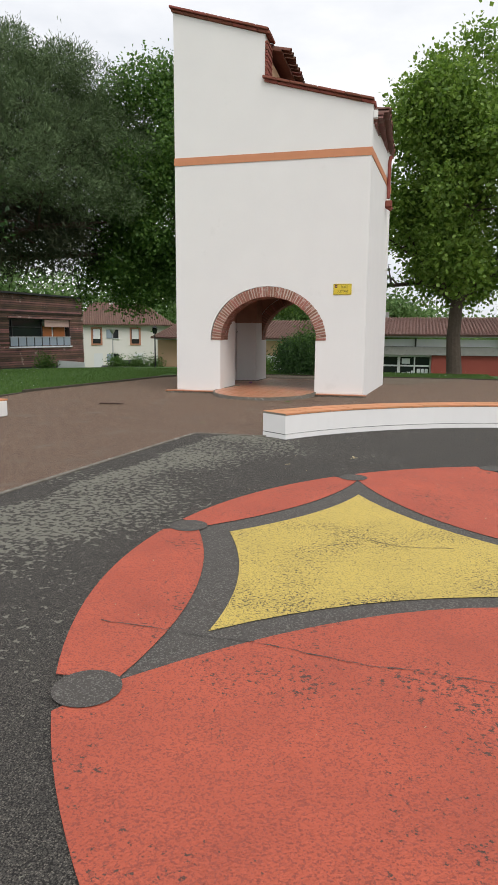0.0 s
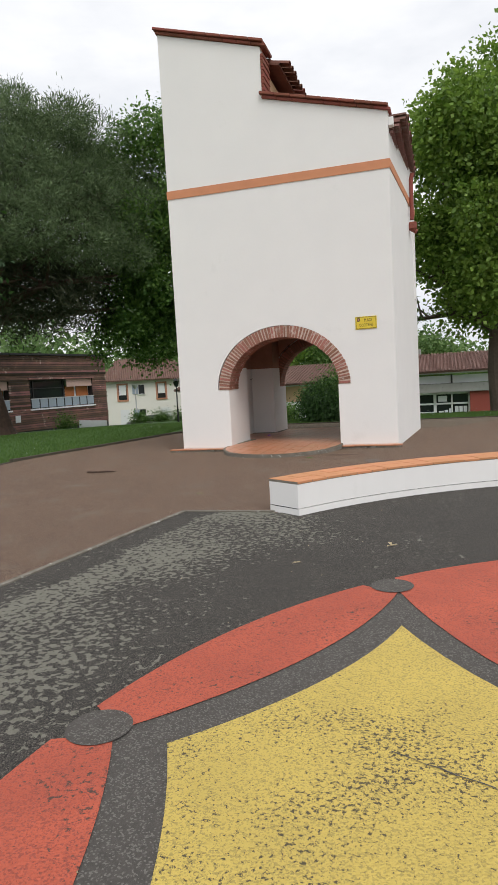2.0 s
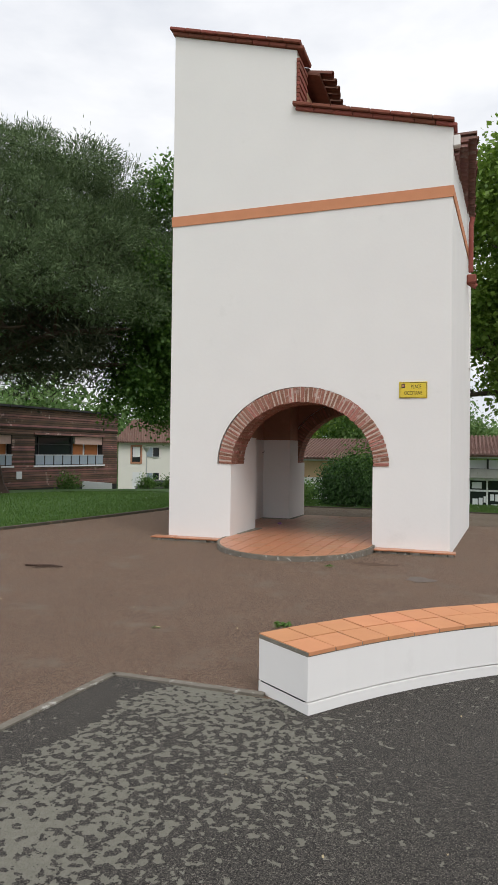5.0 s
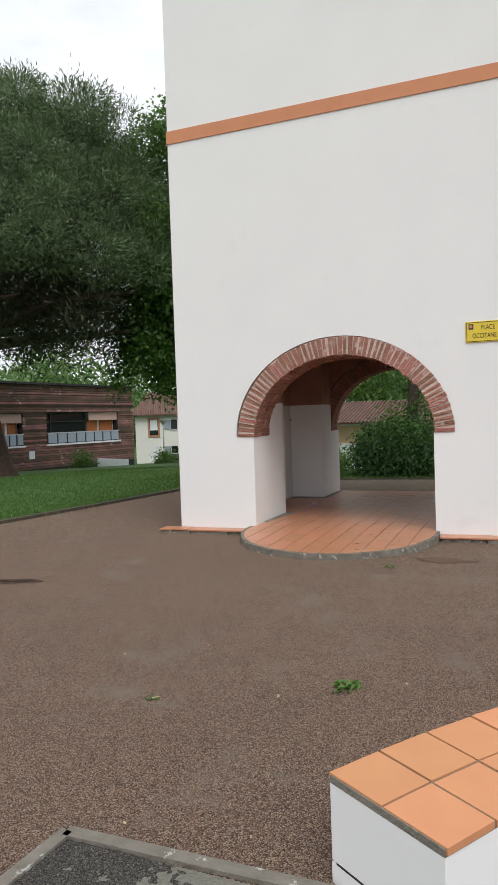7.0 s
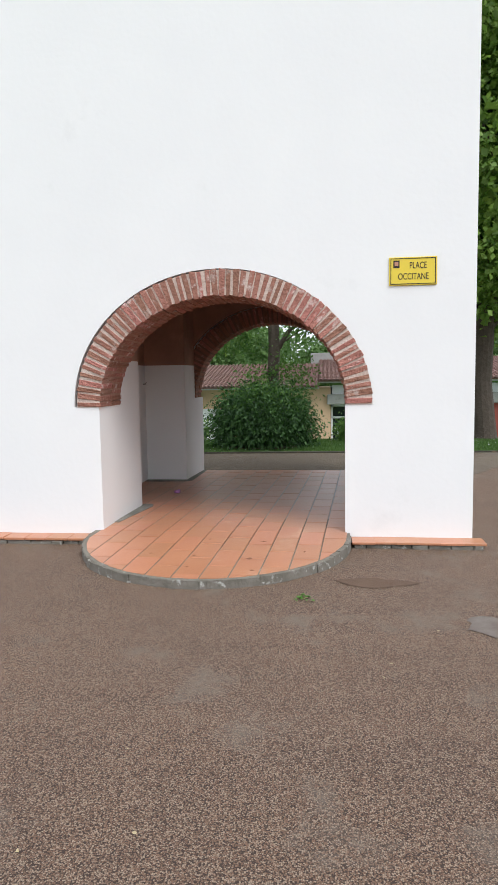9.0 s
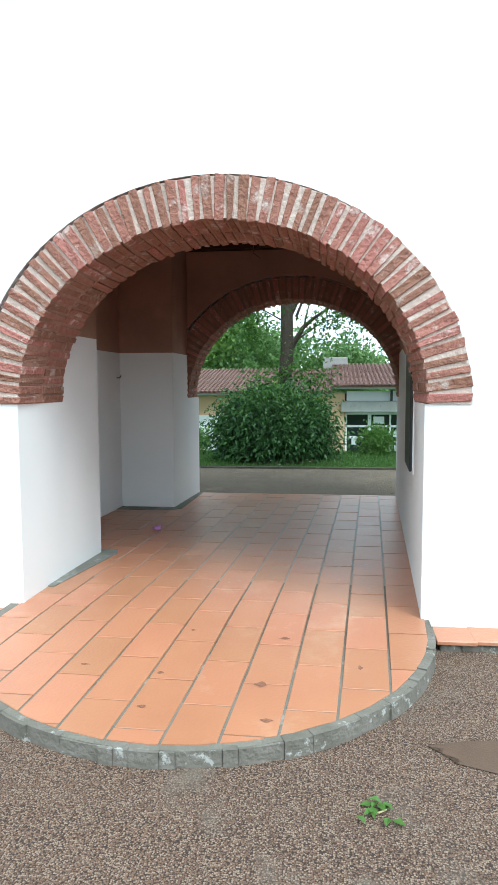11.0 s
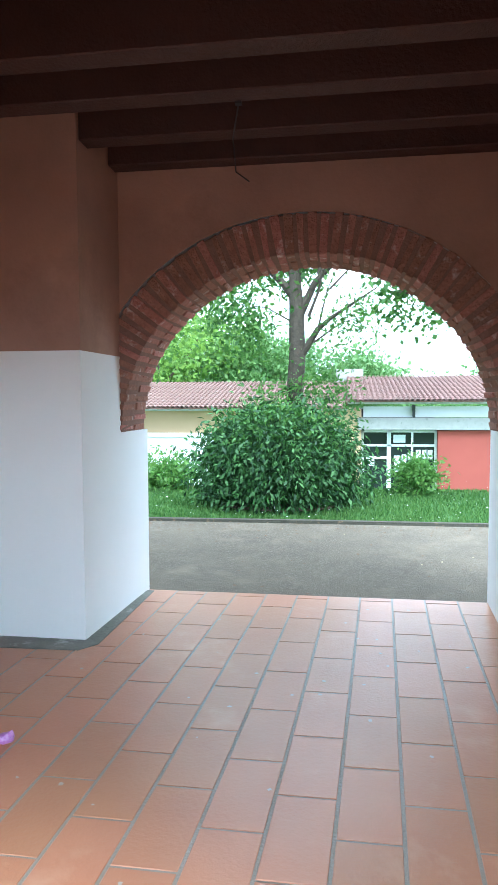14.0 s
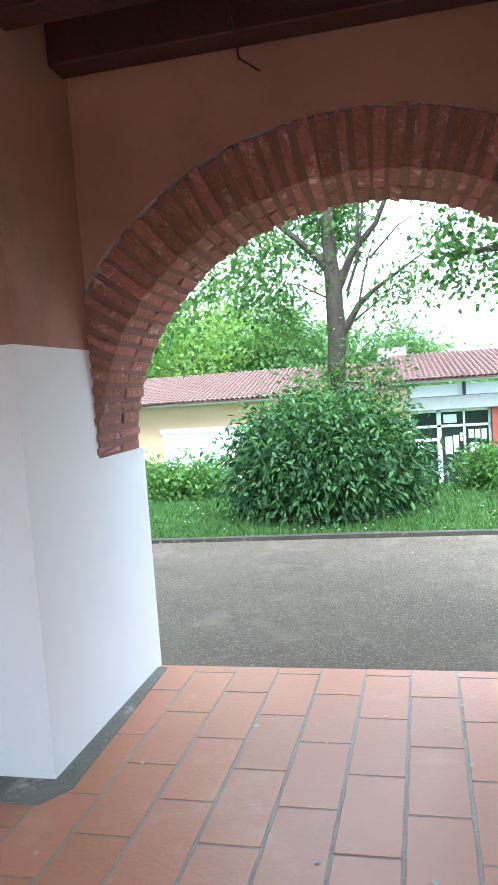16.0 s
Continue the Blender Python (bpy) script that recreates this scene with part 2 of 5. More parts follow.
M_YELLOW = material("yellow_paint", (0.67, 0.50, 0.12), 0.75, (0.52, 0.39, 0.10), 2.0, 0.8, 0.8, 110, spots=(0.09, 0.07, 0.04), spot_scale=60, spot_at=0.565, spot_soft=0.05, cluster=0.34, cluster_scale=1.6,
                    speckle=(0.42, 0.32, 0.09), speckle_scale=150, speckle_amount=0.36)
M_DARKPAINT = material("dark_paint", (0.062, 0.056, 0.050), 0.85, (0.10, 0.09, 0.08), 40, 0.7, 0.6, 150, speckle=(0.16, 0.15, 0.135), speckle_scale=165, speckle_amount=0.25)
M_CONCRETE = material("concrete", (0.36, 0.35, 0.33), 0.9, (0.27, 0.27, 0.25), 4, 0.8, 0.3, 60, spots=(0.17, 0.17, 0.15), spot_scale=5, spot_at=0.6, spot_soft=0.15)
M_SMEAR = material("smeared_mortar", (0.26, 0.255, 0.225), 0.9, (0.13, 0.125, 0.105), 5, 0.95, 0.5, 40, spots=(0.40, 0.40, 0.37), spot_scale=7, spot_at=0.56, spot_soft=0.1)
M_KERB = material("mossy_kerb", (0.23, 0.205, 0.175), 0.95, (0.11, 0.10, 0.075), 9, 0.95, 0.6, 50, spots=(0.42, 0.41, 0.37), spot_scale=14, spot_at=0.58, spot_soft=0.06)
M_EDGING = material("dark_mossy_edging", (0.085, 0.072, 0.055), 0.95, (0.05, 0.045, 0.03), 6, 0.9, 0.6, 50, spots=(0.17, 0.12, 0.07), spot_scale=9, spot_at=0.58, spot_soft=0.06)
M_GRASS = material("lawn_soil", (0.040, 0.095, 0.016), 0.95, (0.065, 0.13, 0.026), 3.5, 0.9, 0.6, 30, spots=(0.10, 0.13, 0.04), spot_scale=1.2, spot_at=0.62, spot_soft=0.15)
M_BEAM = material("dark_stained_beam", (0.055, 0.022, 0.016), 0.7, (0.035, 0.015, 0.012), 10, 0.8, 0.3, 50)
M_BOARD = material("ceiling_board", (0.075, 0.033, 0.024), 0.8, (0.05, 0.022, 0.017), 6, 0.8, 0.2, 50)
M_BARK = material("bark", (0.115, 0.09, 0.068), 0.95, (0.06, 0.046, 0.036), 14, 0.9, 1.0, 22)
M_PINEBARK = material("pine_bark", (0.10, 0.062, 0.045), 0.95, (0.045, 0.03, 0.024), 9, 0.9, 1.0, 16)
M_CLAD = material("weathered_timber", (0.22, 0.125, 0.088), 0.9, (0.085, 0.060, 0.052), 1.3, 0.95, 0.3, 40, spots=(0.36, 0.28, 0.23), spot_scale=1.7, spot_at=0.60, spot_soft=0.05, vary=0.75)
M_HOUSE = material("cream_render", (0.82, 0.80, 0.75), 0.9, (0.77, 0.74, 0.69), 1.0, 0.6)
M_PEACH = material("peach_render", (0.68, 0.47, 0.30), 0.9, (0.60, 0.40, 0.26), 1.0, 0.6)
M_REDWALL = material("red_render", (0.31, 0.075, 0.055), 0.85, (0.26, 0.06, 0.045), 1.5, 0.6)
M_PLAINWHITE = material("white_metal", (0.78, 0.79, 0.80), 0.5, (0.72, 0.73, 0.74), 3, 0.4)
M_FRAME = material("grey_aluminium", (0.55, 0.56, 0.57), 0.4, (0.48, 0.49, 0.50), 5, 0.4, metal=0.4)
# metal parts; also stands in for shade in board gaps, recesses and joints
M_DARK = material("dark_metal_and_shade", (0.03, 0.03, 0.032), 0.5, (0.02, 0.02, 0.022), 5, 0.5)
M_GLASS = glass_material("dark_glass", (0.02, 0.024, 0.026))
M_SIGN = material("yellow_enamel", (0.74, 0.56, 0.04), 0.35, (0.68, 0.50, 0.04), 6, 0.5, spec=0.5)
M_BLACK = material("black_lettering", (0.015, 0.013, 0.01), 0.5, (0.02, 0.018, 0.014), 8, 0.5)
M_BLUEGREY = material("blue_grey_panel", (0.33, 0.39, 0.46), 0.5, (0.28, 0.33, 0.39), 2, 0.5)
M_ORANGEWOOD = material("orange_timber", (0.45, 0.16, 0.05), 0.7, (0.36, 0.12, 0.04), 4, 0.7)
M_PAPER = material("paper", (0.72, 0.74, 0.76), 0.8, (0.62, 0.64, 0.66), 4, 0.5)
M_RUSSET = material("russet_trim", (0.50, 0.25, 0.16), 0.85, (0.42, 0.2, 0.13), 4, 0.6)
M_BLIND = material("pink_blind", (0.58, 0.40, 0.35), 0.8, (0.48, 0.32, 0.28), 6, 0.6)
M_PINE = leaf_material("pine_needles", (0.045, 0.085, 0.030), (0.16, 0.225, 0.095), 0.12, 0.75)
# needles of the inner crown, with its shade put into a darker colour
M_PINE_SHADE = leaf_material("shade_toned_pine_needles", (0.030, 0.045, 0.022), (0.07, 0.075, 0.04), 0.2, 0.8)
M_PLANE = leaf_material("plane_leaves", (0.095, 0.185, 0.024), (0.25, 0.38, 0.065), 0.45)
M_PLANE_DARK = leaf_material("dark_tree_leaves", (0.045, 0.115, 0.022), (0.15, 0.27, 0.05), 0.4)
M_ROBINIA = leaf_material("robinia_leaves", (0.06, 0.14, 0.025), (0.16, 0.28, 0.06), 0.5)
M_FAR = leaf_material("far_leaves", (0.08, 0.17, 0.04), (0.20, 0.31, 0.10), 0.4)
M_LAUREL = leaf_material("laurel_leaves", (0.010, 0.040, 0.008), (0.065, 0.155, 0.028), 0.18, 0.62)
M_SHRUB = leaf_material("shrub_leaves", (0.07, 0.17, 0.025), (0.16, 0.28, 0.05), 0.35)
M_DAISY = material("daisy_petals", (0.75, 0.75, 0.72), 0.7, (0.65, 0.64, 0.55), 30, 0.5)
M_PURPLE = material("purple_foil", (0.30, 0.06, 0.34), 0.35, (0.55, 0.35, 0.55), 90, 0.8)
M_STRAW = material("dry_leaf", (0.52, 0.44, 0.27), 0.8, (0.38, 0.28, 0.15), 30, 0.8)
M_LITTER = material("brown_litter", (0.20, 0.12, 0.06), 0.9, (0.10, 0.065, 0.035), 40, 0.8)
M_CHIP = material("chipped_tile", (0.27, 0.125, 0.075), 0.95, (0.18, 0.085, 0.05), 60, 0.9, 0.6, 90)
M_DROPPING = material("dried_splash", (0.52, 0.46, 0.41), 0.9, (0.40, 0.32, 0.27), 60, 0.8)
M_DUSTY = material("dusty_bitumen", (0.185, 0.142, 0.096), 0.95, (0.085, 0.066, 0.048), 1.1, 0.95, 0.9, 120, spots=(0.25, 0.19, 0.14), spot_scale=2.0, spot_at=0.55, spot_soft=0.18, speckle=(0.25, 0.21, 0.17), speckle_scale=165, speckle_amount=0.2, detail=14)
M_STAIN = material("damp_stain", (0.10, 0.060, 0.038), 0.95, (0.14, 0.088, 0.058), 8, 0.8, 0.5, 150)
M_DUST = material("pale_dust", (0.17, 0.145, 0.125), 0.95, (0.11, 0.08, 0.065), 14, 0.9, 0.3, 120)
M_BLADE = leaf_material("grass_blades", (0.048, 0.115, 0.018), (0.125, 0.22, 0.045), 0.4, 0.7)

# ---- mesh helpers ----


def mesh_object(name, bm, mats, parent=None, label=""):
    me = bpy.data.meshes.new(name)
    bmesh.ops.recalc_face_normals(bm, faces=bm.faces)
    bm.to_mesh(me)
    bm.free()
    for m in mats if isinstance(mats, (list, tuple)) else (mats,):
        me.materials.append(m)
    ob = new(name, me)
    ob.parent = parent
    return tagged(ob, label)


def part(name, bm, mat, parent, label=""):
    return mesh_object(name, bm, mat, parent, label)


def raw_object(name, verts, faces, mats, parent=None, label=""):
    me = bpy.data.meshes.new(name)
    me.from_pydata([tuple(v) for v in verts], [], faces)
    for m in mats if isinstance(mats, (list, tuple)) else (mats,):
        me.materials.append(m)
    ob = new(name, me)
    ob.parent = parent
    return tagged(ob, label)


def empty(name, label, category, at=(0, 0, 0), rz=0.0, group="", kind=""):
    ob = new(name)
    ob.matrix_world = pose(*at, 0, 0, rz)
    return tagged(ob, label, category, group, kind)


def add_box(bm, lo, hi, bevel=0.0, mat=0):
    made = bmesh.ops.create_cube(bm, size=1, matrix=Matrix.Translation([(a + b) / 2 for a, b in zip(lo, hi)]) @ Matrix.Diagonal((*[b - a for a, b in zip(lo, hi)], 1)))
    vs = made["verts"]
    fs = {f for v in vs for f in v.link_faces}
    for f in fs:
        f.material_index = mat
    if bevel:
        bmesh.ops.bevel(bm, geom=list({e for v in vs for e in v.link_edges}), offset=bevel, segments=1, affect="EDGES")
    return bm


def box_bm(lo, hi, bevel=0.0):
    return add_box(bmesh.new(), lo, hi, bevel)


def add_prism(bm, poly, z0, z1, mat=None):
    """A prism over a plan polygon; z0 and z1 may be numbers or functions of (x, y); mat(centre, normal) picks the slot of a face."""
    f0 = z0 if callable(z0) else (lambda x, y: z0)
    f1 = z1 if callable(z1) else (lambda x, y: z1)
    a = [bm.verts.new((x, y, f0(x, y))) for x, y in poly]
    b = [bm.verts.new((x, y, f1(x, y))) for x, y in poly]
    fs = [bm.faces.new(a[::-1]), bm.faces.new(b)]
    fs += [bm.faces.new((a[i], a[(i + 1) % len(a)], b[(i + 1) % len(a)], b[i])) for i in range(len(a))]
    if mat:
        bm.normal_update()
        for f in fs:
            f.material_index = mat(f.calc_center_median(), f.normal)
    return bm


def prism_bm(poly, z0, z1, mat=None):
    return add_prism(bmesh.new(), poly, z0, z1, mat)


def add_tube(bm, points, radii, sides=8):
    """A tapered tube along points."""
    rings = []
    for i, p in enumerate(points):
        d = (Vector(points[min(i + 1, len(points) - 1)]) - Vector(points[max(i - 1, 0)])).normalized()
        u = d.orthogonal().normalized()
        if rings:
            u = (last_u - d * last_u.dot(d)).normalized()
        last_u = u
        v = d.cross(u)
        rings.append([bm.verts.new(Vector(p) + (u * math.cos(a) + v * math.sin(a)) * radii[i]) for a in (2 * math.pi * k / sides for k in range(sides))])
    for r0, r1 in zip(rings, rings[1:]):
        for k in range(sides):
            bm.faces.new((r0[k], r0[(k + 1) % sides], r1[(k + 1) % sides], r1[k]))
    bm.faces.new(rings[0][::-1])
    bm.faces.new(rings[-1])
    return bm


def tube_bm(points, radii, sides=8):
    return add_tube(bmesh.new(), points, radii, sides)


def smoothstep(a, b, v):
    k = min(1.0, max(0.0, (v - a) / (b - a)))
    return k * k * (3 - 2 * k)


def ground_height(x, y):
    """Level round the tower and the square; falls behind the rear lawn and away to the far side of the left lawn."""
    r = math.hypot(x, y)
    rear = -1.35 * smoothstep(10.2, 13.0, y) * smoothstep(-11, -7, x)
    left = -0.75 * smoothstep(10, 30, r) * (1 - smoothstep(-11, -7, x))
    rise = 0.04 * smoothstep(-3.2, -0.6, y)
    rear -= 1.9 * smoothstep(13.5, 26, y) * smoothstep(-11, -7, x)
    return rise + rear + left - 1.3 * smoothstep(28, 40, r) * (1 - smoothstep(-11, -7, x))


# ---- ground ----
xs = sorted({*np.round(np.arange(-60, 60.1, 1.5), 2).tolist(), *[s * d for s in (-1, 1) for d in (80, 120, 250, 600, 2000)]})
ys = sorted({*np.round(np.arange(-60, 75.1, 1.5), 2).tolist(), -2000, -600, -250, -120, 120, 250, 600, 2000})
gv = [(x, y, ground_height(x, y) - 0.02) for y in ys for x in xs]
gf = [(j * len(xs) + i, j * len(xs) + i + 1, (j + 1) * len(xs) + i + 1, (j + 1) * len(xs) + i) for j in range(len(ys) - 1) for i in range(len(xs) - 1)]
ground = tagged(raw_object("ground", gv, gf, M_GRASS), "mown green lawn with daisies and bare patches", "lawn", kind="structure")

PATH_POLY = [(-6.3, -30), (40, -30), (40, 7.2), (-3.4, 7.0), (-4.5, 4.8), (-4.98, 2.0), (-5.6, -1.2)]


def clip(poly, a, b):
    """The part of a polygon on the left of the line from a to b."""
    out = []
    side = lambda p: (b[0] - a[0]) * (p[1] - a[1]) - (b[1] - a[1]) * (p[0] - a[0])
    for p, q in zip(poly, poly[1:] + poly[:1]):
        s, t = side(p), side(q)
        if s >= 0:
            out.append(p)
        if (s >= 0) != (t >= 0):
            k = s / (s - t)
            out.append((p[0] + k * (q[0] - p[0]), p[1] + k * (q[1] - p[1])))
    return out


def path_z(y):
    return 0.05 * min(1.0, max(0.0, (y + 3.2) / 2.6))


path_bm = bmesh.new()
for y0, y1 in ((-30, -3.2), (-3.2, -0.6), (-0.6, 8)):
    piece = clip(clip(PATH_POLY, (-50, y0), (50, y0)), (50, y1), (-50, y1))
    path_bm.faces.new([path_bm.verts.new((x, y, path_z(y))) for x, y in piece])
bmesh.ops.remove_doubles(path_bm, verts=path_bm.verts, dist=0.001)
path_area = mesh_object("pavement", path_bm, M_PATH)
tagged(path_area, "reddish brown gritty bitumen paving round the tower", "pavement", kind="structure")
PLAZA_POLY = [(-2.9, -30), (40, -30), (40, -3.3)] + [(6.052 + 5.6 * math.cos(radians(d)), -9.220 + 5.6 * math.sin(radians(d))) for d in np.linspace(62, 144.4, 24)] + [(0.25, -5.94)]
plaza = mesh_object("plaza", prism_bm(PLAZA_POLY, -0.05, 0.005), M_ASPHALT)
tagged(plaza, "worn dark asphalt with pale flaking patches", "pavement", kind="structure")

rear_path = mesh_object("pavement_rear", prism_bm([(-2.2, 4.2), (3.2, 4.2), (5.2, 7.18), (-2.9, 7.03)], 0.0, 0.054), M_DUSTY)
tagged(rear_path, "dusty grey bitumen path behind the tower", "pavement", kind="structure")


def strip(name, pts, width, z0, z1, mat, label):
    bm = bmesh.new()
    for (x0, y0), (x1, y1) in zip(pts, pts[1:]):
        d = Vector((x1 - x0, y1 - y0)).normalized() * width / 2
        lift = 0.05 * smoothstep(-3.2, -0.6, (y0 + y1) / 2)
        add_prism(bm, [(x0 - d.y, y0 + d.x), (x0 + d.y, y0 - d.x), (x1 + d.y, y1 - d.x), (x1 - d.y, y1 + d.x)], z0, z1 + lift)
    return tagged(mesh_object(name, bm, mat), label, "kerb", kind="structure")


strip("kerb_plaza", [(-2.91, -30), (0.24, -5.91), (1.3, -5.91)], 0.055, -0.05, 0.016, M_KERB, "flush concrete edging strip of the asphalt square")
strip("kerb_rear", [(-3.4, 7.07), (0.0, 7.2), (40, 7.6)], 0.08, -0.05, 0.028, M_EDGING, "dark low mossy concrete lawn kerb")
strip("kerb_lawn", [(-6.35, -30), (-5.65, -1.2), (-5.03, 2.0), (-4.55, 4.85), (-3.4, 7.07)], 0.10, -0.05, 0.05, M_EDGING, "dark low mossy concrete lawn kerb")

# ---- painted cross on the square ----
CX, CY, CR = 5.284, -10.954, 3.774
AXIS = 170.6


def polar(u, v, turn):
    a = radians(AXIS + turn)
    return CX + u * math.cos(a) - v * math.sin(a), CY + u * math.sin(a) + v * math.cos(a)


def bezier(p, c, q, n=14):
    return [((1 - k) ** 2 * p[0] + 2 * k * (1 - k) * c[0] + k * k * q[0], (1 - k) ** 2 * p[1] + 2 * k * (1 - k) * c[1] + k * k * q[1]) for k in (i / n for i in range(n + 1))]


def flat(name, uv, turn, z, mat, parent, label=""):
    bm = bmesh.new()
    bm.faces.new([bm.verts.new((*polar(u, v, turn), z)) for u, v in uv])
    bmesh.ops.triangulate(bm, faces=bm.faces)
    return part(name, bm, mat, parent, label)


cross = empty("painted_cross", "faded red and yellow cross painted on asphalt", "ground painting", kind="structure")
disc_bm = bmesh.new()
bmesh.ops.create_circle(disc_bm, cap_ends=True, segments=72, radius=CR - 0.03, matrix=Matrix.Translation((CX, CY, 0.009)))
part("dark_ground", disc_bm, M_DARKPAINT, cross)
DISCS = {0: (36.5, 1.0, 1.0), 90: (27.0, 1.063, 0.765)}      # spread of the outer discs, stretch and width of each pair of arms


def shaped(uv, turn):
    _, ku, kv = DISCS[turn % 180]
    return [(u * (1 + (ku - 1) * min(1.0, abs(v) / 1.2)), v * kv) for u, v in uv]


for turn in (0, 90, 180, 270):
    DISC, NEXT = DISCS[turn % 180][0], DISCS[(turn + 90) % 180][0]
    tip_b, tip_a = (3.30, 0.0), (2.71, 1.50)
    arm = bezier((0.0, 0.14), (1.76, 0.24), tip_a)[:-1] + bezier(tip_a, (2.775, 0.74), tip_b)
    arm_full = shaped(arm + [(u, -v) for u, v in arm[-2::-1]], turn)
    flat("yellow_arm", arm_full, turn, 0.014, M_YELLOW, cross)
    for s in (1, -1):
        on = lambda deg, r=CR: (r * math.cos(radians(deg)), s * r * math.sin(radians(deg)))
        arc = [on(2.2 + (DISC - 4.4) * k / 16) for k in range(17)]
        lens = arc + shaped([(2.86, s * 2.04)] + bezier((2.86, s * 2.04), (2.865, s * 0.98), (3.55, s * 0.02))[1:], turn)
        flat("red_petal", lens, turn, 0.014, M_RED, cross)
    out = [(CR * math.cos(radians(d)), CR * math.sin(radians(d))) for d in np.linspace(DISC + 2.0, 90 - NEXT - 2.0, 14)]
    side = bezier((2.85, 2.06), (1.83, 0.335), (0.45, 0.45), 14)
    first, second = shaped(side, turn), shaped(side, turn + 90)
    big = out[::-1] + first[:-1] + [(v, u) for u, v in second[::-1]]
    flat("red_quarter", big, turn, 0.0135, M_RED, cross)
    for d in (-DISC, 0, DISC):
        bm = bmesh.new()
        a = radians(AXIS + turn + d)
        bmesh.ops.create_circle(bm, cap_ends=True, segments=28, radius=0.142, matrix=Matrix.Translation((CX + 3.64 * math.cos(a), CY + 3.64 * math.sin(a), 0.018)))
        part("dark_disc", bm, M_DARKPAINT, cross)

# ---- tower ----
LOW = 6.87                     # foot of the gable step
W, WF = 0.46, 0.60             # thickness of the rear and upper walls, and of the front arch
XL, XR, YB = -2.215, 2.245, 4.03
FLOOR, SPRING, PAINT = 0.15, 1.305, 1.755
lx = lambda y: -1.15 + 0.060 * y       # left side of the passage
rx_ = lambda y: 1.13 + 0.0645 * y      # right side of the passage
side_x = lambda y: XR + 0.066 * y      # outer right side


def ellipse(cx, cz, a, b, n=40):
    return [(cx + a * math.cos(math.pi * k / n), cz + b * math.sin(math.pi * k / n)) for k in range(n + 1)]


def arch_wall(name, x0, x1, y0, y1, jl, jr, cx, ring_a, ring_b, spring, top, label, inside):
    """A wall in x and z with an arched opening; the jambs follow the passage; inside: the sign of y of its indoor face."""
    bm = bmesh.new()

    def slab(outline):
        front = [bm.verts.new((x, y0, z)) for x, z in outline(y0)]
        back = [bm.verts.new((x, y1, z)) for x, z in outline(y1)]
        n = len(front)
        fs = [bm.faces.new(front), bm.faces.new(back[::-1])] + [bm.faces.new((front[i], back[i], back[(i + 1) % n], front[(i + 1) % n])) for i in range(n)]
        return fs

    # legs below the paint line, then the part above with the arch
    for zlo, zhi in ((0.02, spring),):
        slab(lambda y: [(x0, zlo), (jl(y), zlo), (jl(y), zhi), (x0, zhi)])
        slab(lambda y: [(jr(y), zlo), (x1(y), zlo), (x1(y), zhi), (jr(y), zhi)])
    curve = lambda y: ellipse(cx(y), spring, ring_a, ring_b)
    def left_part(y):
        pts = [p for p in curve(y) if p[0] <= cx(y) + 1e-6][::-1]
        return [(x0, spring)] + pts + [(cx(y), top(cx(y))), ] + [(x0, top(x0))]
    def right_part(y):
        pts = [p for p in curve(y) if p[0] >= cx(y) - 1e-6]
        ups = [(x1(y), top(x1(y)))] + ([(-0.11, top(-0.11)), (-0.111, top(-0.1101))] if cx(y) < -0.11 else []) + [(cx(y), top(cx(y)))]
        return [(x1(y), spring)] + ups + pts[::-1]
    slab(left_part)
    slab(right_part)
    bm.normal_update()
    bmesh.ops.recalc_face_normals(bm, faces=bm.faces)
    for f in bm.faces:
        c = f.calc_center_median()
        if f.normal.y * inside > 0.7 and c.z > spring:
            f.material_index = 1
    return tagged(mesh_object(name, bm, [M_WHITE, M_BROWN]), label, "wall", kind="structure")


def front_top(x):
    return 8.46 - 0.30 * (x - XL) if x <= -0.11 else LOW - 0.262 * (x + 0.11)


# front wall: the arch part up to 3.2 m, the gable above it
arch_wall("wall_front", XL, side_x, 0.0, WF, lambda y: lx(y) if y else -1.13, rx_, lambda y: 0.0 + 0.05 * y, 1.368, 1.223, SPRING, lambda x: 3.2,
          "white rendered tower front with a brick arch", 1)
GABLE = [(XL, 3.2), (XR, 3.2), (XR, front_top(XR)), (-0.11, LOW), (-0.11, front_top(-0.11)), (XL, front_top(XL))]


def gable(name, y0, y1, outline, label):
    bm = bmesh.new()
    a, b = [bm.verts.new((x, y0, z)) for x, z in outline], [bm.verts.new((side_x(y1) if x == XR else x, y1, z)) for x, z in outline]
    n = len(a)
    bm.faces.new(a), bm.faces.new(b[::-1])
    for i in range(n):
        bm.faces.new((a[i], b[i], b[(i + 1) % n], a[(i + 1) % n]))
    return tagged(mesh_object(name, bm, M_WHITE), label, "wall", kind="structure")


gable("wall_front_gable", 0.0, W, GABLE, "white rendered stepped gable of the tower")
back_cx = lambda y: (lx(y) + rx_(y)) / 2
arch_wall("wall_back", XL, side_x, YB - W, YB, lx, rx_, back_cx, 1.396, 1.306, 1.285, lambda x: 3.2, "rendered rear tower wall with a brick arch", -1)
XRB = side_x(YB)
gable("wall_back_gable", YB - W, YB, [(XL, 3.2), (XRB, 3.2), (XRB, front_top(XRB)), (-0.11, LOW), (-0.11, 7.66), (XL, 8.32)], "white rendered rear gable of the tower")


def side_wall(name, poly, label):
    inner = lambda c, n: 1 if abs(c.x) < 1.9 and (abs(n.x) > 0.5 or abs(n.y) > 0.5) else 0
    bm = prism_bm(poly, 0.02, PAINT)
    add_prism(bm, poly, PAINT, 3.2, inner)
    return tagged(mesh_object(name, bm, [M_WHITE, M_BROWN]), label, "wall", kind="structure")


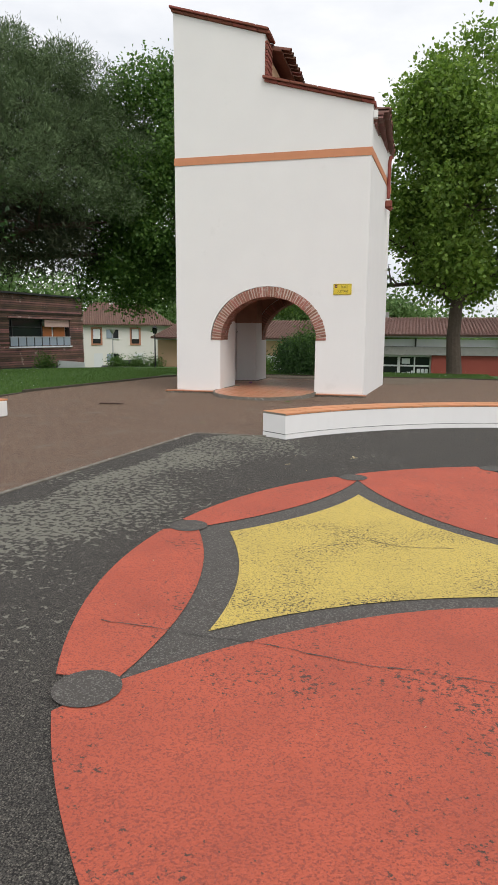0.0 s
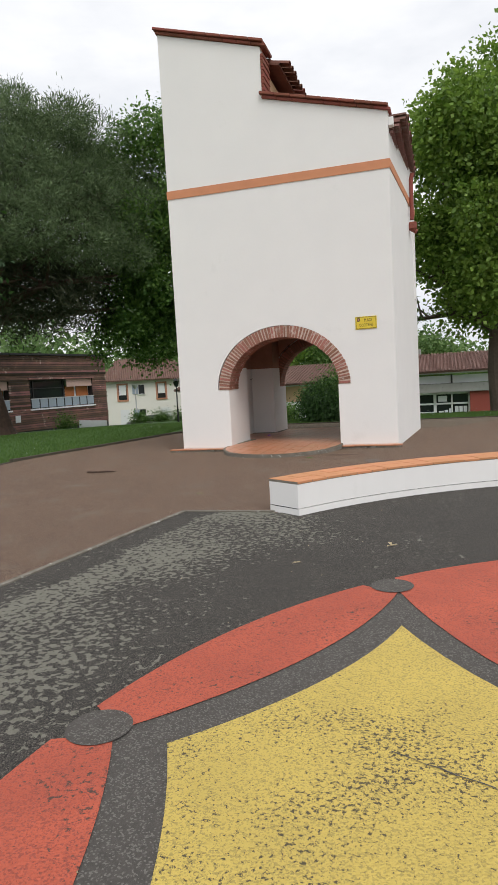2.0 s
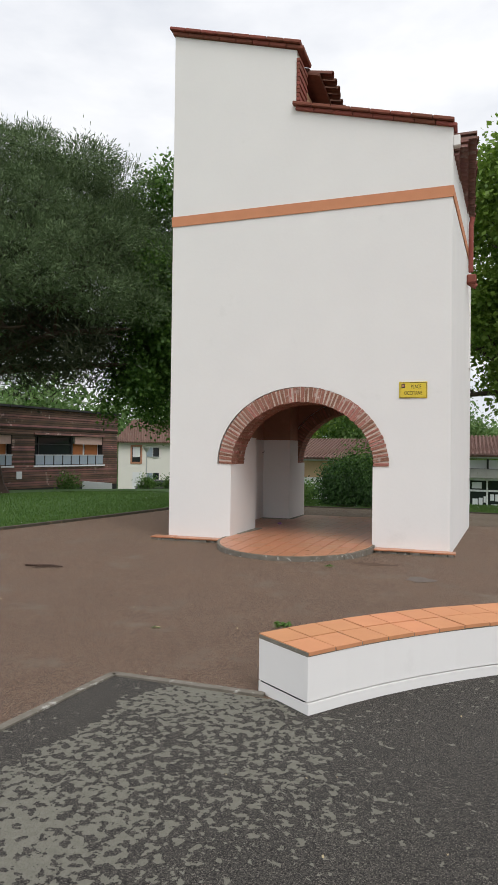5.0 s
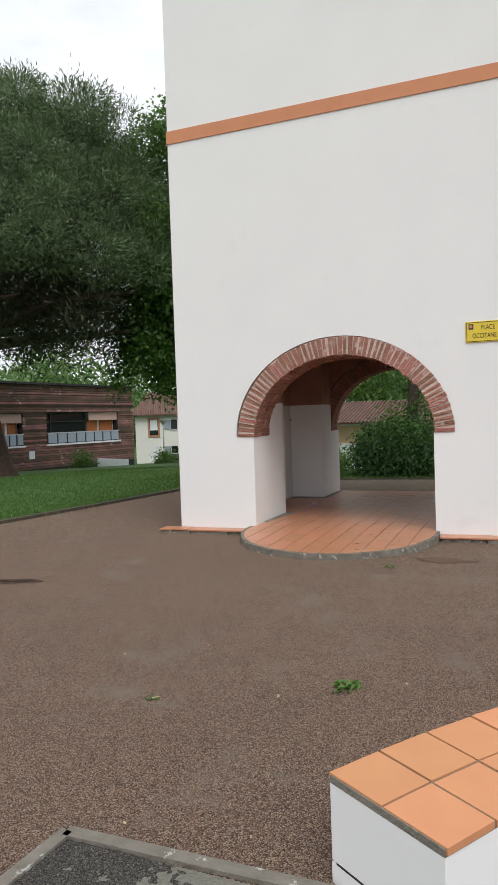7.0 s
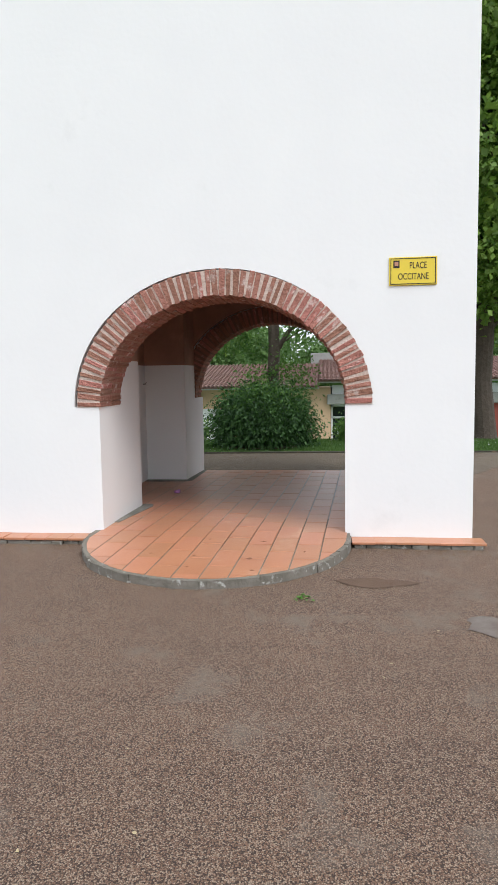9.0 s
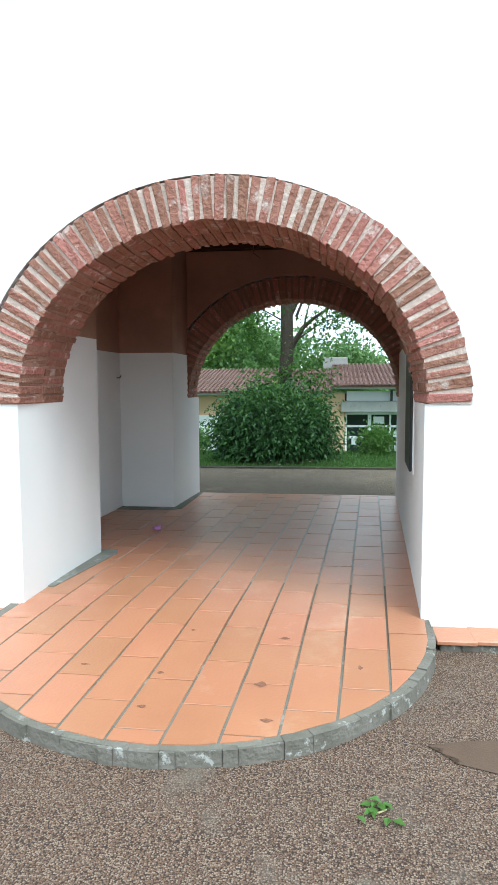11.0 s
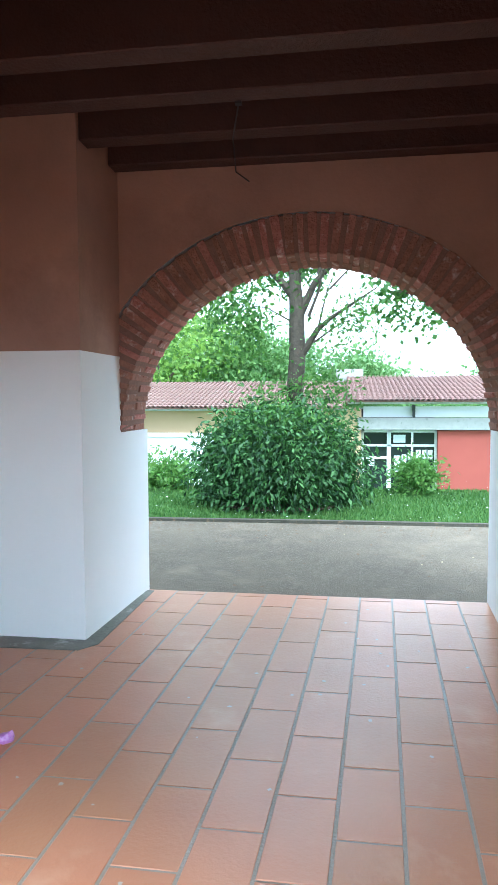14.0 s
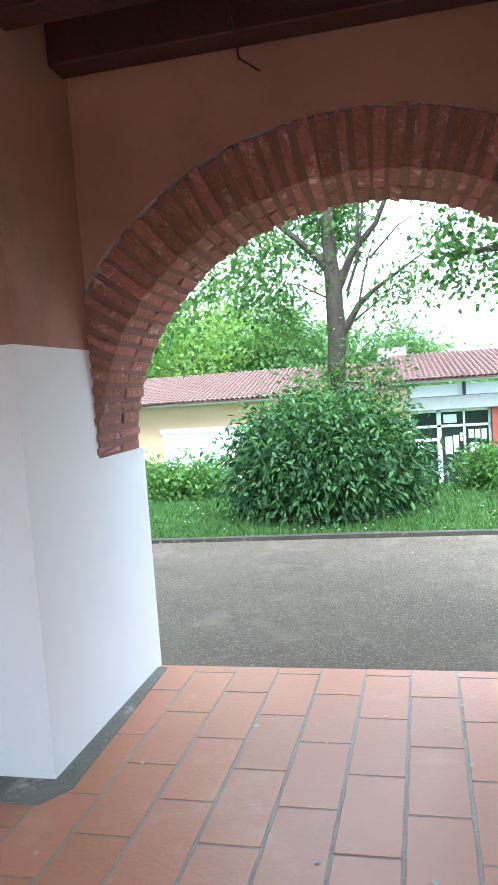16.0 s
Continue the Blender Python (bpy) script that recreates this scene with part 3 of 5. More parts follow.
YI = YB - W
side_wall("wall_right", [(rx_(WF), WF), (side_x(WF), WF), (side_x(YI), YI), (rx_(YI), YI)], "passage wall painted white below and brown above")
side_wall("wall_left_front", [(XL, WF), (lx(WF), WF), (lx(1.15), 1.15), (XL, 1.15)], "white and brown passage pier")
nx = lambda y: -1.705 + 0.058 * y
side_wall("wall_left", [(XL, 1.15), (nx(1.15), 1.15), (nx(3.02), 3.02), (XL, 3.02)], "white and brown recessed passage wall")
side_wall("wall_left_back", [(XL, 3.02), (lx(3.02), 3.02), (lx(YI), YI), (XL, YI)], "white and brown passage pier")
mesh_object("wall_upper_right", prism_bm([(side_x(W) - 0.4, W), (side_x(W), W), (side_x(YI), YI), (side_x(YI) - 0.4, YI)], 3.2, 6.15), M_WHITE)
tagged(bpy.data.objects["wall_upper_right"], "white rendered upper side wall of the tower", "wall", kind="structure")
mesh_object("wall_upper_left", prism_bm([(XL, W), (XL + 0.4, W), (XL + 0.4, YI), (XL, YI)], 3.2, 8.28), M_WHITE)
tagged(bpy.data.objects["wall_upper_left"], "white rendered upper side wall of the tower", "wall", kind="structure")
mesh_object("wall_upper_mid", prism_bm([(-0.45, W), (-0.115, W), (-0.115, YI), (-0.45, YI)], 3.4, 7.55), M_PEACH)
tagged(bpy.data.objects["wall_upper_mid"], "pinkish rendered wall between the two roofs", "wall", kind="structure")
# band round front and right side
band = bmesh.new()
add_box(band, (XL - 0.012, -0.014, 5.24), (XR + 0.014, 0.0, 5.405))
add_prism(band, [(side_x(0) + 0.0, 0.0), (side_x(0) + 0.014, 0.0), (side_x(YB) + 0.014, YB), (side_x(YB), YB)], 5.24, 5.405)
tagged(mesh_object("trim_band", band, M_BAND), "orange painted render band round the tower", "trim", kind="structure")
# ceiling boards
tagged(mesh_object("ceiling", box_bm((-1.9, WF, 3.12), (1.9, YI, 3.18)), M_BOARD), "dark brown boarded passage ceiling", "ceiling", kind="structure")
for y in (0.82, 1.27, 1.72, 2.28, 2.66, 3.09, 3.47):
    xl = nx(y) if 1.15 < y < 3.02 else lx(y)
    bm = box_bm((xl + 0.004, y - 0.06, 2.86), (rx_(y) - 0.004, y + 0.06, 3.118), 0.006)
    tagged(mesh_object("ceiling_beam", bm, M_BEAM), "dark stained timber ceiling beam", "beam", "beams of the passage")


def wedge_ring(name, y0, y1, cx, a, b, spring, count, thick, mortar, label):
    """A brick arch: a recessed mortar core and two bricks through the wall in each course."""
    ring = empty(name, label, "brick arch", (cx, y0, spring))
    bm = bmesh.new()
    n = 64
    ins, out = ellipse(0, 0, a + 0.006, b + 0.006, n), ellipse(0, 0, a + thick - 0.003, b + thick - 0.003, n)
    d = y1 - y0
    for i in range(n):
        q = [(ins[i], 0.006), (out[i], 0.006), (out[i + 1], 0.006), (ins[i + 1], 0.006)]
        f = [bm.verts.new((p[0], 0.006, p[1])) for p, _ in q]
        g = [bm.verts.new((p[0], d - 0.006, p[1])) for p, _ in q]
        bm.faces.new(f), bm.faces.new(g[::-1])
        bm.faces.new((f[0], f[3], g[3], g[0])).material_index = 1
    for s in (0, n):
        f = [bm.verts.new((p[0], y, p[1] + 0.0)) for p, y in ((ins[s], 0.006), (out[s], 0.006), (out[s], d - 0.006), (ins[s], d - 0.006))]
        bm.faces.new(f)
    bmesh.ops.remove_doubles(bm, verts=bm.verts, dist=0.0005)
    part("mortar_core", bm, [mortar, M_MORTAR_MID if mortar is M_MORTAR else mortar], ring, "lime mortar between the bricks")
    # even steps along the curve
    fine = ellipse(0, 0, a + thick / 2, b + thick / 2, 400)
    lens = [0.0]
    for p, q in zip(fine, fine[1:]):
        lens.append(lens[-1] + math.dist(p, q))
    rnd = random.Random(name)
    shared = []
    for k in range(14):
        t, l = 0.0222 + rnd.uniform(-0.005, 0.004), thick / 2
        bm = bmesh.new()
        w = d / 2 - 0.008
        for sx, sz, sy in ((-1, -1, 0), (1, -1, 0), (1, 1, 0), (-1, 1, 0), (-1, -1, 1), (1, -1, 1), (1, 1, 1), (-1, 1, 1)):
            bm.verts.new((sx * t * (0.93 if sz < 0 else 1.07) + rnd.uniform(-0.004, 0.004), sy * w + rnd.uniform(-0.007, 0.006), sz * l + rnd.uniform(-0.010, 0.007)))
        bm.verts.ensure_lookup_table()
        for f in ((0, 1, 2, 3), (7, 6, 5, 4), (0, 4, 5, 1), (1, 5, 6, 2), (2, 6, 7, 3), (3, 7, 4, 0)):
            bm.faces.new([bm.verts[j] for j in f])
        bmesh.ops.bevel(bm, geom=list(bm.edges), offset=0.003, segments=1, affect="EDGES")
        bmesh.ops.recalc_face_normals(bm, faces=bm.faces)
        me = bpy.data.meshes.new("brick")
        bm.to_mesh(me)
        bm.free()
        me.materials.append(M_BRICK)
        shared.append(me)
    for i in range(count):
        s = (i + 0.5) / count * lens[-1]
        j = int(np.searchsorted(lens, s))
        p = fine[j]
        ang = math.atan2(p[1] / (b + thick / 2) ** 2, p[0] / (a + thick / 2) ** 2)
        for half in (0, 1):
            ob = new("brick", rnd.choice(shared))
            ob.parent = ring
            ob.matrix_local = pose(p[0], 0.0 + half * (d / 2 + 0.004) - (0.004 if not half else -0.0), p[1], 0, 90 - math.degrees(ang) + rnd.uniform(-2, 2), 0) @ pose(0, 0, rnd.uniform(-0.005, 0.004))
    return ring


front_arch = wedge_ring("brick_arch", -0.012, WF, 0.015, 1.13, 0.985, SPRING + 0.0, 58, 0.228, M_MORTAR, "round arch of red bricks in wide pale mortar")
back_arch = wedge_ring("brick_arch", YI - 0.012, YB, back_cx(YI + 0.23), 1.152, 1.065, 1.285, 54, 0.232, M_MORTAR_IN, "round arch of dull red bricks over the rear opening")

# ---- tower roof ----


def coping(name, p, q, label):
    """Two courses of flat bricks along a sloping wall top, a little proud of the wall on both sides."""
    thing = empty(name, label, "coping", (p[0], 0, p[1]))
    length = math.dist(p, q)
    ang = math.degrees(math.atan2(q[1] - p[1], q[0] - p[0]))
    for course, (over, h) in enumerate(((0.045, 0.06), (0.09, 0.055))):
        k = int(length / 0.28)
        w = length / k
        me = None
        for i in range(k):
            if me is None:
                bm = box_bm((0.004, -over, 0), (w - 0.004, W + over, h - 0.006), 0.008)
                ob = part("coping_brick", bm, M_COPING, thing)
                me = ob.data
            else:
                ob = new("coping_brick", me)
                ob.parent = thing
            d = i * w - (0.04 if course else 0.0)
            ob.matrix_local = pose(d * math.cos(radians(ang)), 0, d * math.sin(radians(ang)) + course * 0.06 / math.cos(radians(ang)), 0, -ang, 0)
    return thing


coping("coping_upper", (XL - 0.04, front_top(XL) + 0.015), (0.0, front_top(-0.11) - 0.02), "dark red brick coping on the gable")
coping("coping_lower", (-0.125, LOW + 0.005), (XR + 0.05, front_top(XR) - 0.01), "dark red brick coping on the gable")
step = empty("coping_step", "upright red brick edging of the gable step", "coping", (-0.11, 0, LOW))
for i in range(12):
    z = 0.09 + i * 0.062
    if LOW + z < front_top(-0.11) - 0.02:
        part("coping_brick", box_bm((0.0, -0.02, z), (0.05 + (i % 2) * 0.012, W + 0.02, z + 0.055), 0.006), M_COPING, step)


def cover_tile(bm, a, b, at, ra, rb, lift, turn):
    """One half-round canal tile with thickness, from a to b along x, at an offset along y."""
    v = []
    for xx, rad, up in ((a, ra, lift), (b, rb, 0.0)):
        v.append([(bm.verts.new((xx, at + rad * math.cos(t) + turn * (xx - a), rad * 0.85 * math.sin(t) + up)), bm.verts.new((xx, at + (rad - 0.014) * math.cos(t) + turn * (xx - a), (rad - 0.014) * 0.85 * math.sin(t) + up))) for t in (math.pi * k / 6 for k in range(7))])
    for k in range(6):
        for q in (0, 1):
            bm.faces.new((v[0][k][q], v[0][k + 1][q], v[1][k + 1][q], v[1][k][q]))
        bm.faces.new((v[0][k][0], v[0][k + 1][0], v[0][k + 1][1], v[0][k][1]))
        bm.faces.new((v[1][k][0], v[1][k + 1][0], v[1][k + 1][1], v[1][k][1]))


def lay_tiles(parent, mat, slope, L, span, pitch):
    """Eave tiles one by one, the courses above them joined; slope places the roof plane, x up the slope and y along the eave."""
    n, k = max(2, int(L / 0.34)), int(span / pitch)
    step_l = L / n
    first = bmesh.new()
    cover_tile(first, -0.05, step_l + 0.04, 0.0, 0.098, 0.078, 0.018, 0.0)
    me, rest = None, bmesh.new()
    for i in range(k):
        at = (i + 0.5) * span / k
        ob = part("roof_tile", first, mat, parent) if me is None else new("roof_tile", me)
        me = ob.data
        ob.parent = parent
        ob.matrix_local = slope @ pose(random.uniform(-0.02, 0.02), at, random.uniform(-0.004, 0.006), 0, 0, random.uniform(-1.5, 1.5))
        for c in range(1, n):
            cover_tile(rest, c * step_l + random.uniform(-0.015, 0.015), (c + 1) * step_l + 0.05, at + random.uniform(-0.006, 0.006), 0.098, 0.078, 0.018, random.uniform(-0.02, 0.02))
    covering = part("roof_covering", rest, mat, parent)
    covering.matrix_local = slope
    tagged(covering, "half-round clay tiles in overlapping courses", kind="stuff")


def tile_roof(name, x0, z0, x1, z1, y0, y1, mat, label, pitch=0.215, category="roof"):
    """Canal tiles running down the slope over a plain deck that ends behind the eave tiles."""
    roof = empty(name, label, category, (x0, y0, z0))
    L = math.dist((x0, z0), (x1, z1))
    slope = pose(0, y1 - y0, 0) @ pose(0, 0, 0, 0, math.degrees(math.atan2(z1 - z0, x0 - x1)), 0) @ pose(0, 0, 0, 0, 0, 180)
    deck = part("roof_deck", box_bm((0.14, 0, -0.04), (L, y1 - y0, 0.0)), mat, roof)
    deck.matrix_local = slope
    lay_tiles(roof, mat, slope, L, y1 - y0, pitch)
    return roof


# tiles start at the eave (first end) and climb to the ridge
tile_roof("roof_upper", 0.29, front_top(-0.11) - 0.19, XL, front_top(XL) - 0.10, W, YB - 0.1, M_ROOF_DARK, "weathered canal tile roof of the tower top")
tile_roof("roof_lower", 2.52, 6.24, -0.11, 6.80, W, YB - 0.1, M_ROOF_DARK, "weathered canal tile roof of the tower")


def genoise(name, x, z, y0, y1, rows, label):
    """Eave of stacked half-round tiles, each row further out."""
    thing = empty(name, label, "eave", (x, y0, z))
    for r in range(rows):
        bm = bmesh.new()
        add_box(bm, (0, 0, 0.075), (0.13 + r * 0.12, y1 - y0, 0.105))
        out = 0.12 + r * 0.12
        n = int((y1 - y0) / 0.17)
        for i in range(n):
            c = (i + 0.5) * (y1 - y0) / n
            va, vb = [], []
            for k in range(7):
                t = math.pi * k / 6
                va.append(bm.verts.new((out, c + 0.08 * math.cos(t), 0.075 * math.sin(t))))
                vb.append(bm.verts.new((0.0, c + 0.08 * math.cos(t), 0.075 * math.sin(t))))
            for k in range(6):
                bm.faces.new((va[k], va[k + 1], vb[k + 1], vb[k]))
        ob = part("eave_course", bm, M_ROOF, thing)
        ob.location = (0, 0, r * 0.11)
    return thing


genoise("tile_eave", XR - 0.04, 5.89, 0.12, YB - 0.1, 3, "stacked red tile eave under the roof edge")
tagged(mesh_object("eave_end", box_bm((XR + 0.002, -0.005, 5.98), (XR + 0.10, 0.118, 6.14), 0.012), M_WHITE), "white rendered block closing the eave", "trim", kind="structure")
pipe = empty("downpipe", "dark rusty downpipe with a clay outlet on the tower side", "downpipe", (side_x(2.9), 2.9, 4.78))
part("pipe", tube_bm([(0.07, 0, 0.12), (0.07, 0, 1.0), (0.10, 0, 1.14)], [0.045] * 3, 10), M_COPING, pipe)
part("outlet_box", box_bm((0.0, -0.10, -0.10), (0.17, 0.10, 0.06), 0.02), M_COPING, pipe)
part("outlet_spout", tube_bm([(0.02, 0, -0.06), (0.17, 0, -0.16)], [0.05, 0.055], 10), M_COPING, pipe)

# ---- platform and plinth ----
PL_C, PL_A, PL_B = (-0.02, -0.10), 1.19, 1.23


def platform_edge(n=36, grow=0.0):
    return [(PL_C[0] + (PL_A + grow) * math.cos(t), PL_C[1] - (PL_B + grow) * math.sin(t)) for t in (math.pi * k / n for k in range(n + 1))]


def floor_z(y):
    return FLOOR + 0.036 * min(0.0, y)


pe = platform_edge(36, 0.0)
tagged(mesh_object("platform_base", prism_bm(pe[::-1] + [(1.18, 0.55), (-1.2, 0.55)], -0.04, lambda x, y: floor_z(y) - 0.003), M_GROUT), "weathered dark mortar bed of the round step", "floor", kind="structure")
tagged(mesh_object("floor_base", prism_bm([(-1.74, 0.553), (1.30, 0.553), (1.45, YB - 0.01), (-1.74, YB - 0.01)], -0.04, FLOOR - 0.0022), M_GROUT_DUSTY), "dusty pale mortar bed of the tiled passage floor", "floor", kind="structure")
rim = empty("platform_rim", "rough mossy concrete rim blocks of the round entrance step", "step edge", kind="structure")
inner, outer = platform_edge(66, -0.032), platform_edge(66, 0.014)
rr = random.Random(61)
i = 0
while i < 66:
    k = min(66, i + rr.choice((1, 2, 2, 3)))
    put = rr.uniform(-0.008, 0.006)
    ring_in, ring_out = inner[i:k + 1], [(x + put * (x - PL_C[0]), y + put * (y - PL_C[1])) for x, y in outer[i:k + 1]]
    poly = ring_out + ring_in[::-1]
    mx, my = sum(p[0] for p in poly) / len(poly), sum(p[1] for p in poly) / len(poly)
    poly = [(mx + (x - mx) * 0.985, my + (y - my) * 0.985) for x, y in poly]
    top = floor_z(inner[i][1]) + rr.uniform(-0.008, 0.001)
    part("rim_block", prism_bm(poly, -0.03, top), M_KERB, rim)
    i = k
pl = empty("plinth", "rough concrete footing blocks along the tower front", "plinth", kind="structure")
for x0, x1 in ((-2.44, -1.22), (1.20, 2.30)):
    x = x0
    while x < x1 - 0.02:
        w = min(x1 - x, rr.uniform(0.10, 0.24))
        part("footing_block", box_bm((x + 0.003, -0.19 + rr.uniform(-0.012, 0.012), -0.03), (x + w - 0.003, 0.02, 0.085 + rr.uniform(-0.006, 0.0)), 0.006), M_KERB, pl)
        x += w
plinth = empty("plinth_tiles", "worn terracotta tiles on the tower footing", "tile ledge", kind="structure")
me = None
for x0, x1 in ((-2.45, -1.20), (1.18, 2.31)):
    k = 6
    for i in range(k):
        if me is None:
            ob = part("tile", box_bm((0.003, -0.205, 0.089), ((x1 - x0) / k - 0.004, -0.002, 0.112), 0.004), M_TILE, plinth)
            me = ob.data
        else:
            ob = new("tile", me)
            ob.parent = plinth
        ob.location = (x0 + i * (x1 - x0) / k, rr.uniform(-0.008, 0.012), rr.uniform(-0.004, 0.002))
skirt = bmesh.new()
add_prism(skirt, [(lx(0.3) - 0.1, 0.30), (lx(0.3) + 0.05, 0.30), (lx(1.15) + 0.13, 1.13), (lx(1.15) + 0.10, 1.24), (lx(1.15) - 0.1, 1.22)], FLOOR - 0.02, FLOOR + 0.006)
add_prism(skirt, [(nx(2.9), 2.86), (lx(2.9) + 0.02, 2.88), (lx(3.0) + 0.09, 2.98), (lx(4.0) + 0.05, 3.98), (lx(4.0) - 0.02, 3.98), (lx(3.02) - 0.01, 3.06), (nx(3.0), 3.06)], FLOOR - 0.02, FLOOR + 0.006)
tagged(mesh_object("mortar_strip", skirt, M_SMEAR), "smeared grey mortar along the foot of the piers", "trim", kind="structure")

# ---- bench ----
BC, BR = (6.052, -9.220), 5.410


def bench(name, a0, a1, h, label, n=26):
    """Curved masonry bench: white body on a recessed foot, terracotta slabs on top."""
    thing = empty(name, label, "bench", (BC[0], BC[1], 0))
    pt = lambda r, a: (r * math.cos(radians(a)), r * math.sin(radians(a)))
    body, foot, groove = bmesh.new(), bmesh.new(), bmesh.new()
    for i in range(n):
        t0, t1 = a0 + (a1 - a0) * i / n, a0 + (a1 - a0) * (i + 1) / n
        add_prism(foot, [pt(BR - 0.008, t0), pt(BR + 0.462, t0), pt(BR + 0.462, t1), pt(BR - 0.008, t1)], -0.02, 0.07)
        add_prism(groove, [pt(BR + 0.03, t0), pt(BR + 0.44, t0), pt(BR + 0.44, t1), pt(BR + 0.03, t1)], 0.07, 0.079)
        add_prism(body, [pt(BR, t0), pt(BR + 0.46, t0), pt(BR + 0.46, t1), pt(BR, t1)], 0.079, h - 0.03)
    for b in (body, foot, groove):
        bmesh.ops.remove_doubles(b, verts=b.verts, dist=0.0005)
    part("body", body, M_WHITE, thing)
    part("foot", foot, M_WHITE, thing)
    # the joint's shadow line is put in as a near-black strip
    part("groove", groove, M_DARK, thing, "open joint above the foot, coloured dark for its shadow line")
    k = int(abs(a1 - a0) * math.pi / 180 * BR / 0.21)
    da = (a1 - a0) / k
    for half, (r0, r1) in enumerate(((BR - 0.006, BR + 0.228), (BR + 0.236, BR + 0.468))):
        g = 0.05 if da > 0 else -0.05
        q = [pt(r0, g), pt(r1, g), pt(r1, da - g), pt(r0, da - g)]
        bm = prism_bm(q, h - 0.022, h)
        me = part("slab_tile", bm, M_BENCHTILE, thing).data
        for i in range(k):
            ob = new("slab_tile", me) if i else bpy.data.objects[[o.name for o in thing.children if o.data is me][0]]
            ob.parent = thing
            ob.matrix_local = pose(0, 0, random.uniform(-0.003, 0.003), 0, 0, a0 + i * da)
    bed = bmesh.new()
    for i in range(n):
        t0, t1 = a0 + (a1 - a0) * i / n, a0 + (a1 - a0) * (i + 1) / n
        add_prism(bed, [pt(BR, t0), pt(BR + 0.46, t0), pt(BR + 0.46, t1), pt(BR, t1)], h - 0.03, h - 0.006)
    part("mortar_bed", bed, M_GROUT, thing)
    return thing


bench("curved_bench", 145.0, 62, 0.365, "curved white bench topped with orange terracotta slabs")
b2 = empty("low_bench", "white rendered bench topped with terracotta slabs", "bench", (-3.58, -5.15, 0), -8)
part("body", box_bm((-4.0, -0.23, 0), (0, 0.23, 0.27), 0.012), M_WHITE, b2)
me = None
for i in range(18):
    ob = part("slab_tile", box_bm((-0.217, -0.25, 0.272), (-0.003, 0.25, 0.30), 0.004), M_BENCHTILE, b2) if me is None else new("slab_tile", me)
    me = ob.data
    ob.parent = b2
    ob.location = (-i * 0.22, 0, 0)

# ---- street sign ----
sign = empty("street_sign", "yellow enamel street name plate with black letters", "sign", (1.507, -0.002, 2.325))
part("plate", box_bm((0, -0.012, 0), (0.405, 0, 0.24), 0.004), M_SIGN, sign)
frame_bm = bmesh.new()
for lo, hi in (((0.012, 0.010), (0.393, 0.016)), ((0.012, 0.224), (0.393, 0.230)), ((0.012, 0.016), (0.018, 0.224)), ((0.387, 0.016), (0.393, 0.224))):
    add_box(frame_bm, (lo[0], -0.0145, lo[1]), (hi[0], -0.0121, hi[1]))
part("border", frame_bm, M_BLACK, sign, "thin black border line")
part("crest_panel", box_bm((0.036, -0.0145, 0.15), (0.088, -0.0121, 0.212)), M_BLACK, sign, "small dark crest shape")
part("crest_field", box_bm((0.046, -0.016, 0.165), (0.078, -0.0146, 0.200)), M_RUSSET, sign)


def lettering(name, body, size, at, mat, parent, width=1.0):
    cu = bpy.data.curves.new(name, "FONT")
    cu.body, cu.size, cu.extrude, cu.align_x = body, size, 0.0008, "CENTER"
    tmp = bpy.data.objects.new(name, cu)
    scene.collection.objects.link(tmp)
    me = bpy.data.meshes.new_from_object(tmp.evaluated_get(bpy.context.evaluated_depsgraph_get()))
    bpy.data.objects.remove(tmp)
    me.materials.append(mat)
    ob = new(name, me)
    ob.parent = parent
    ob.matrix_local = pose(*at, 90, 0, 0) @ Matrix.Diagonal((width, 1, 1, 1))
    return ob


lettering("letters", "PLACE", 0.078, (0.245, -0.0135, 0.142), M_BLACK, sign, 0.66)
lettering("letters", "OCCITANE", 0.078, (0.205, -0.0135, 0.050), M_BLACK, sign, 0.66)

# ---- notice board on the passage wall ----
nb = empty("notice_board", "black framed board with a white edge on the passage wall", "notice board", (rx_(0.82), 0.82, 0.84), 0)
nb.rotation_euler = (0, 0, radians(-3.7))
part("panel", box_bm((-0.03, 0.0, 0.0), (-0.012, 0.62, 1.17), 0.004), M_DARK, nb)
part("frame", box_bm((-0.012, -0.02, -0.02), (-0.001, 0.64, 1.19), 0.003), M_PLAINWHITE, nb)

# ---- trees ----


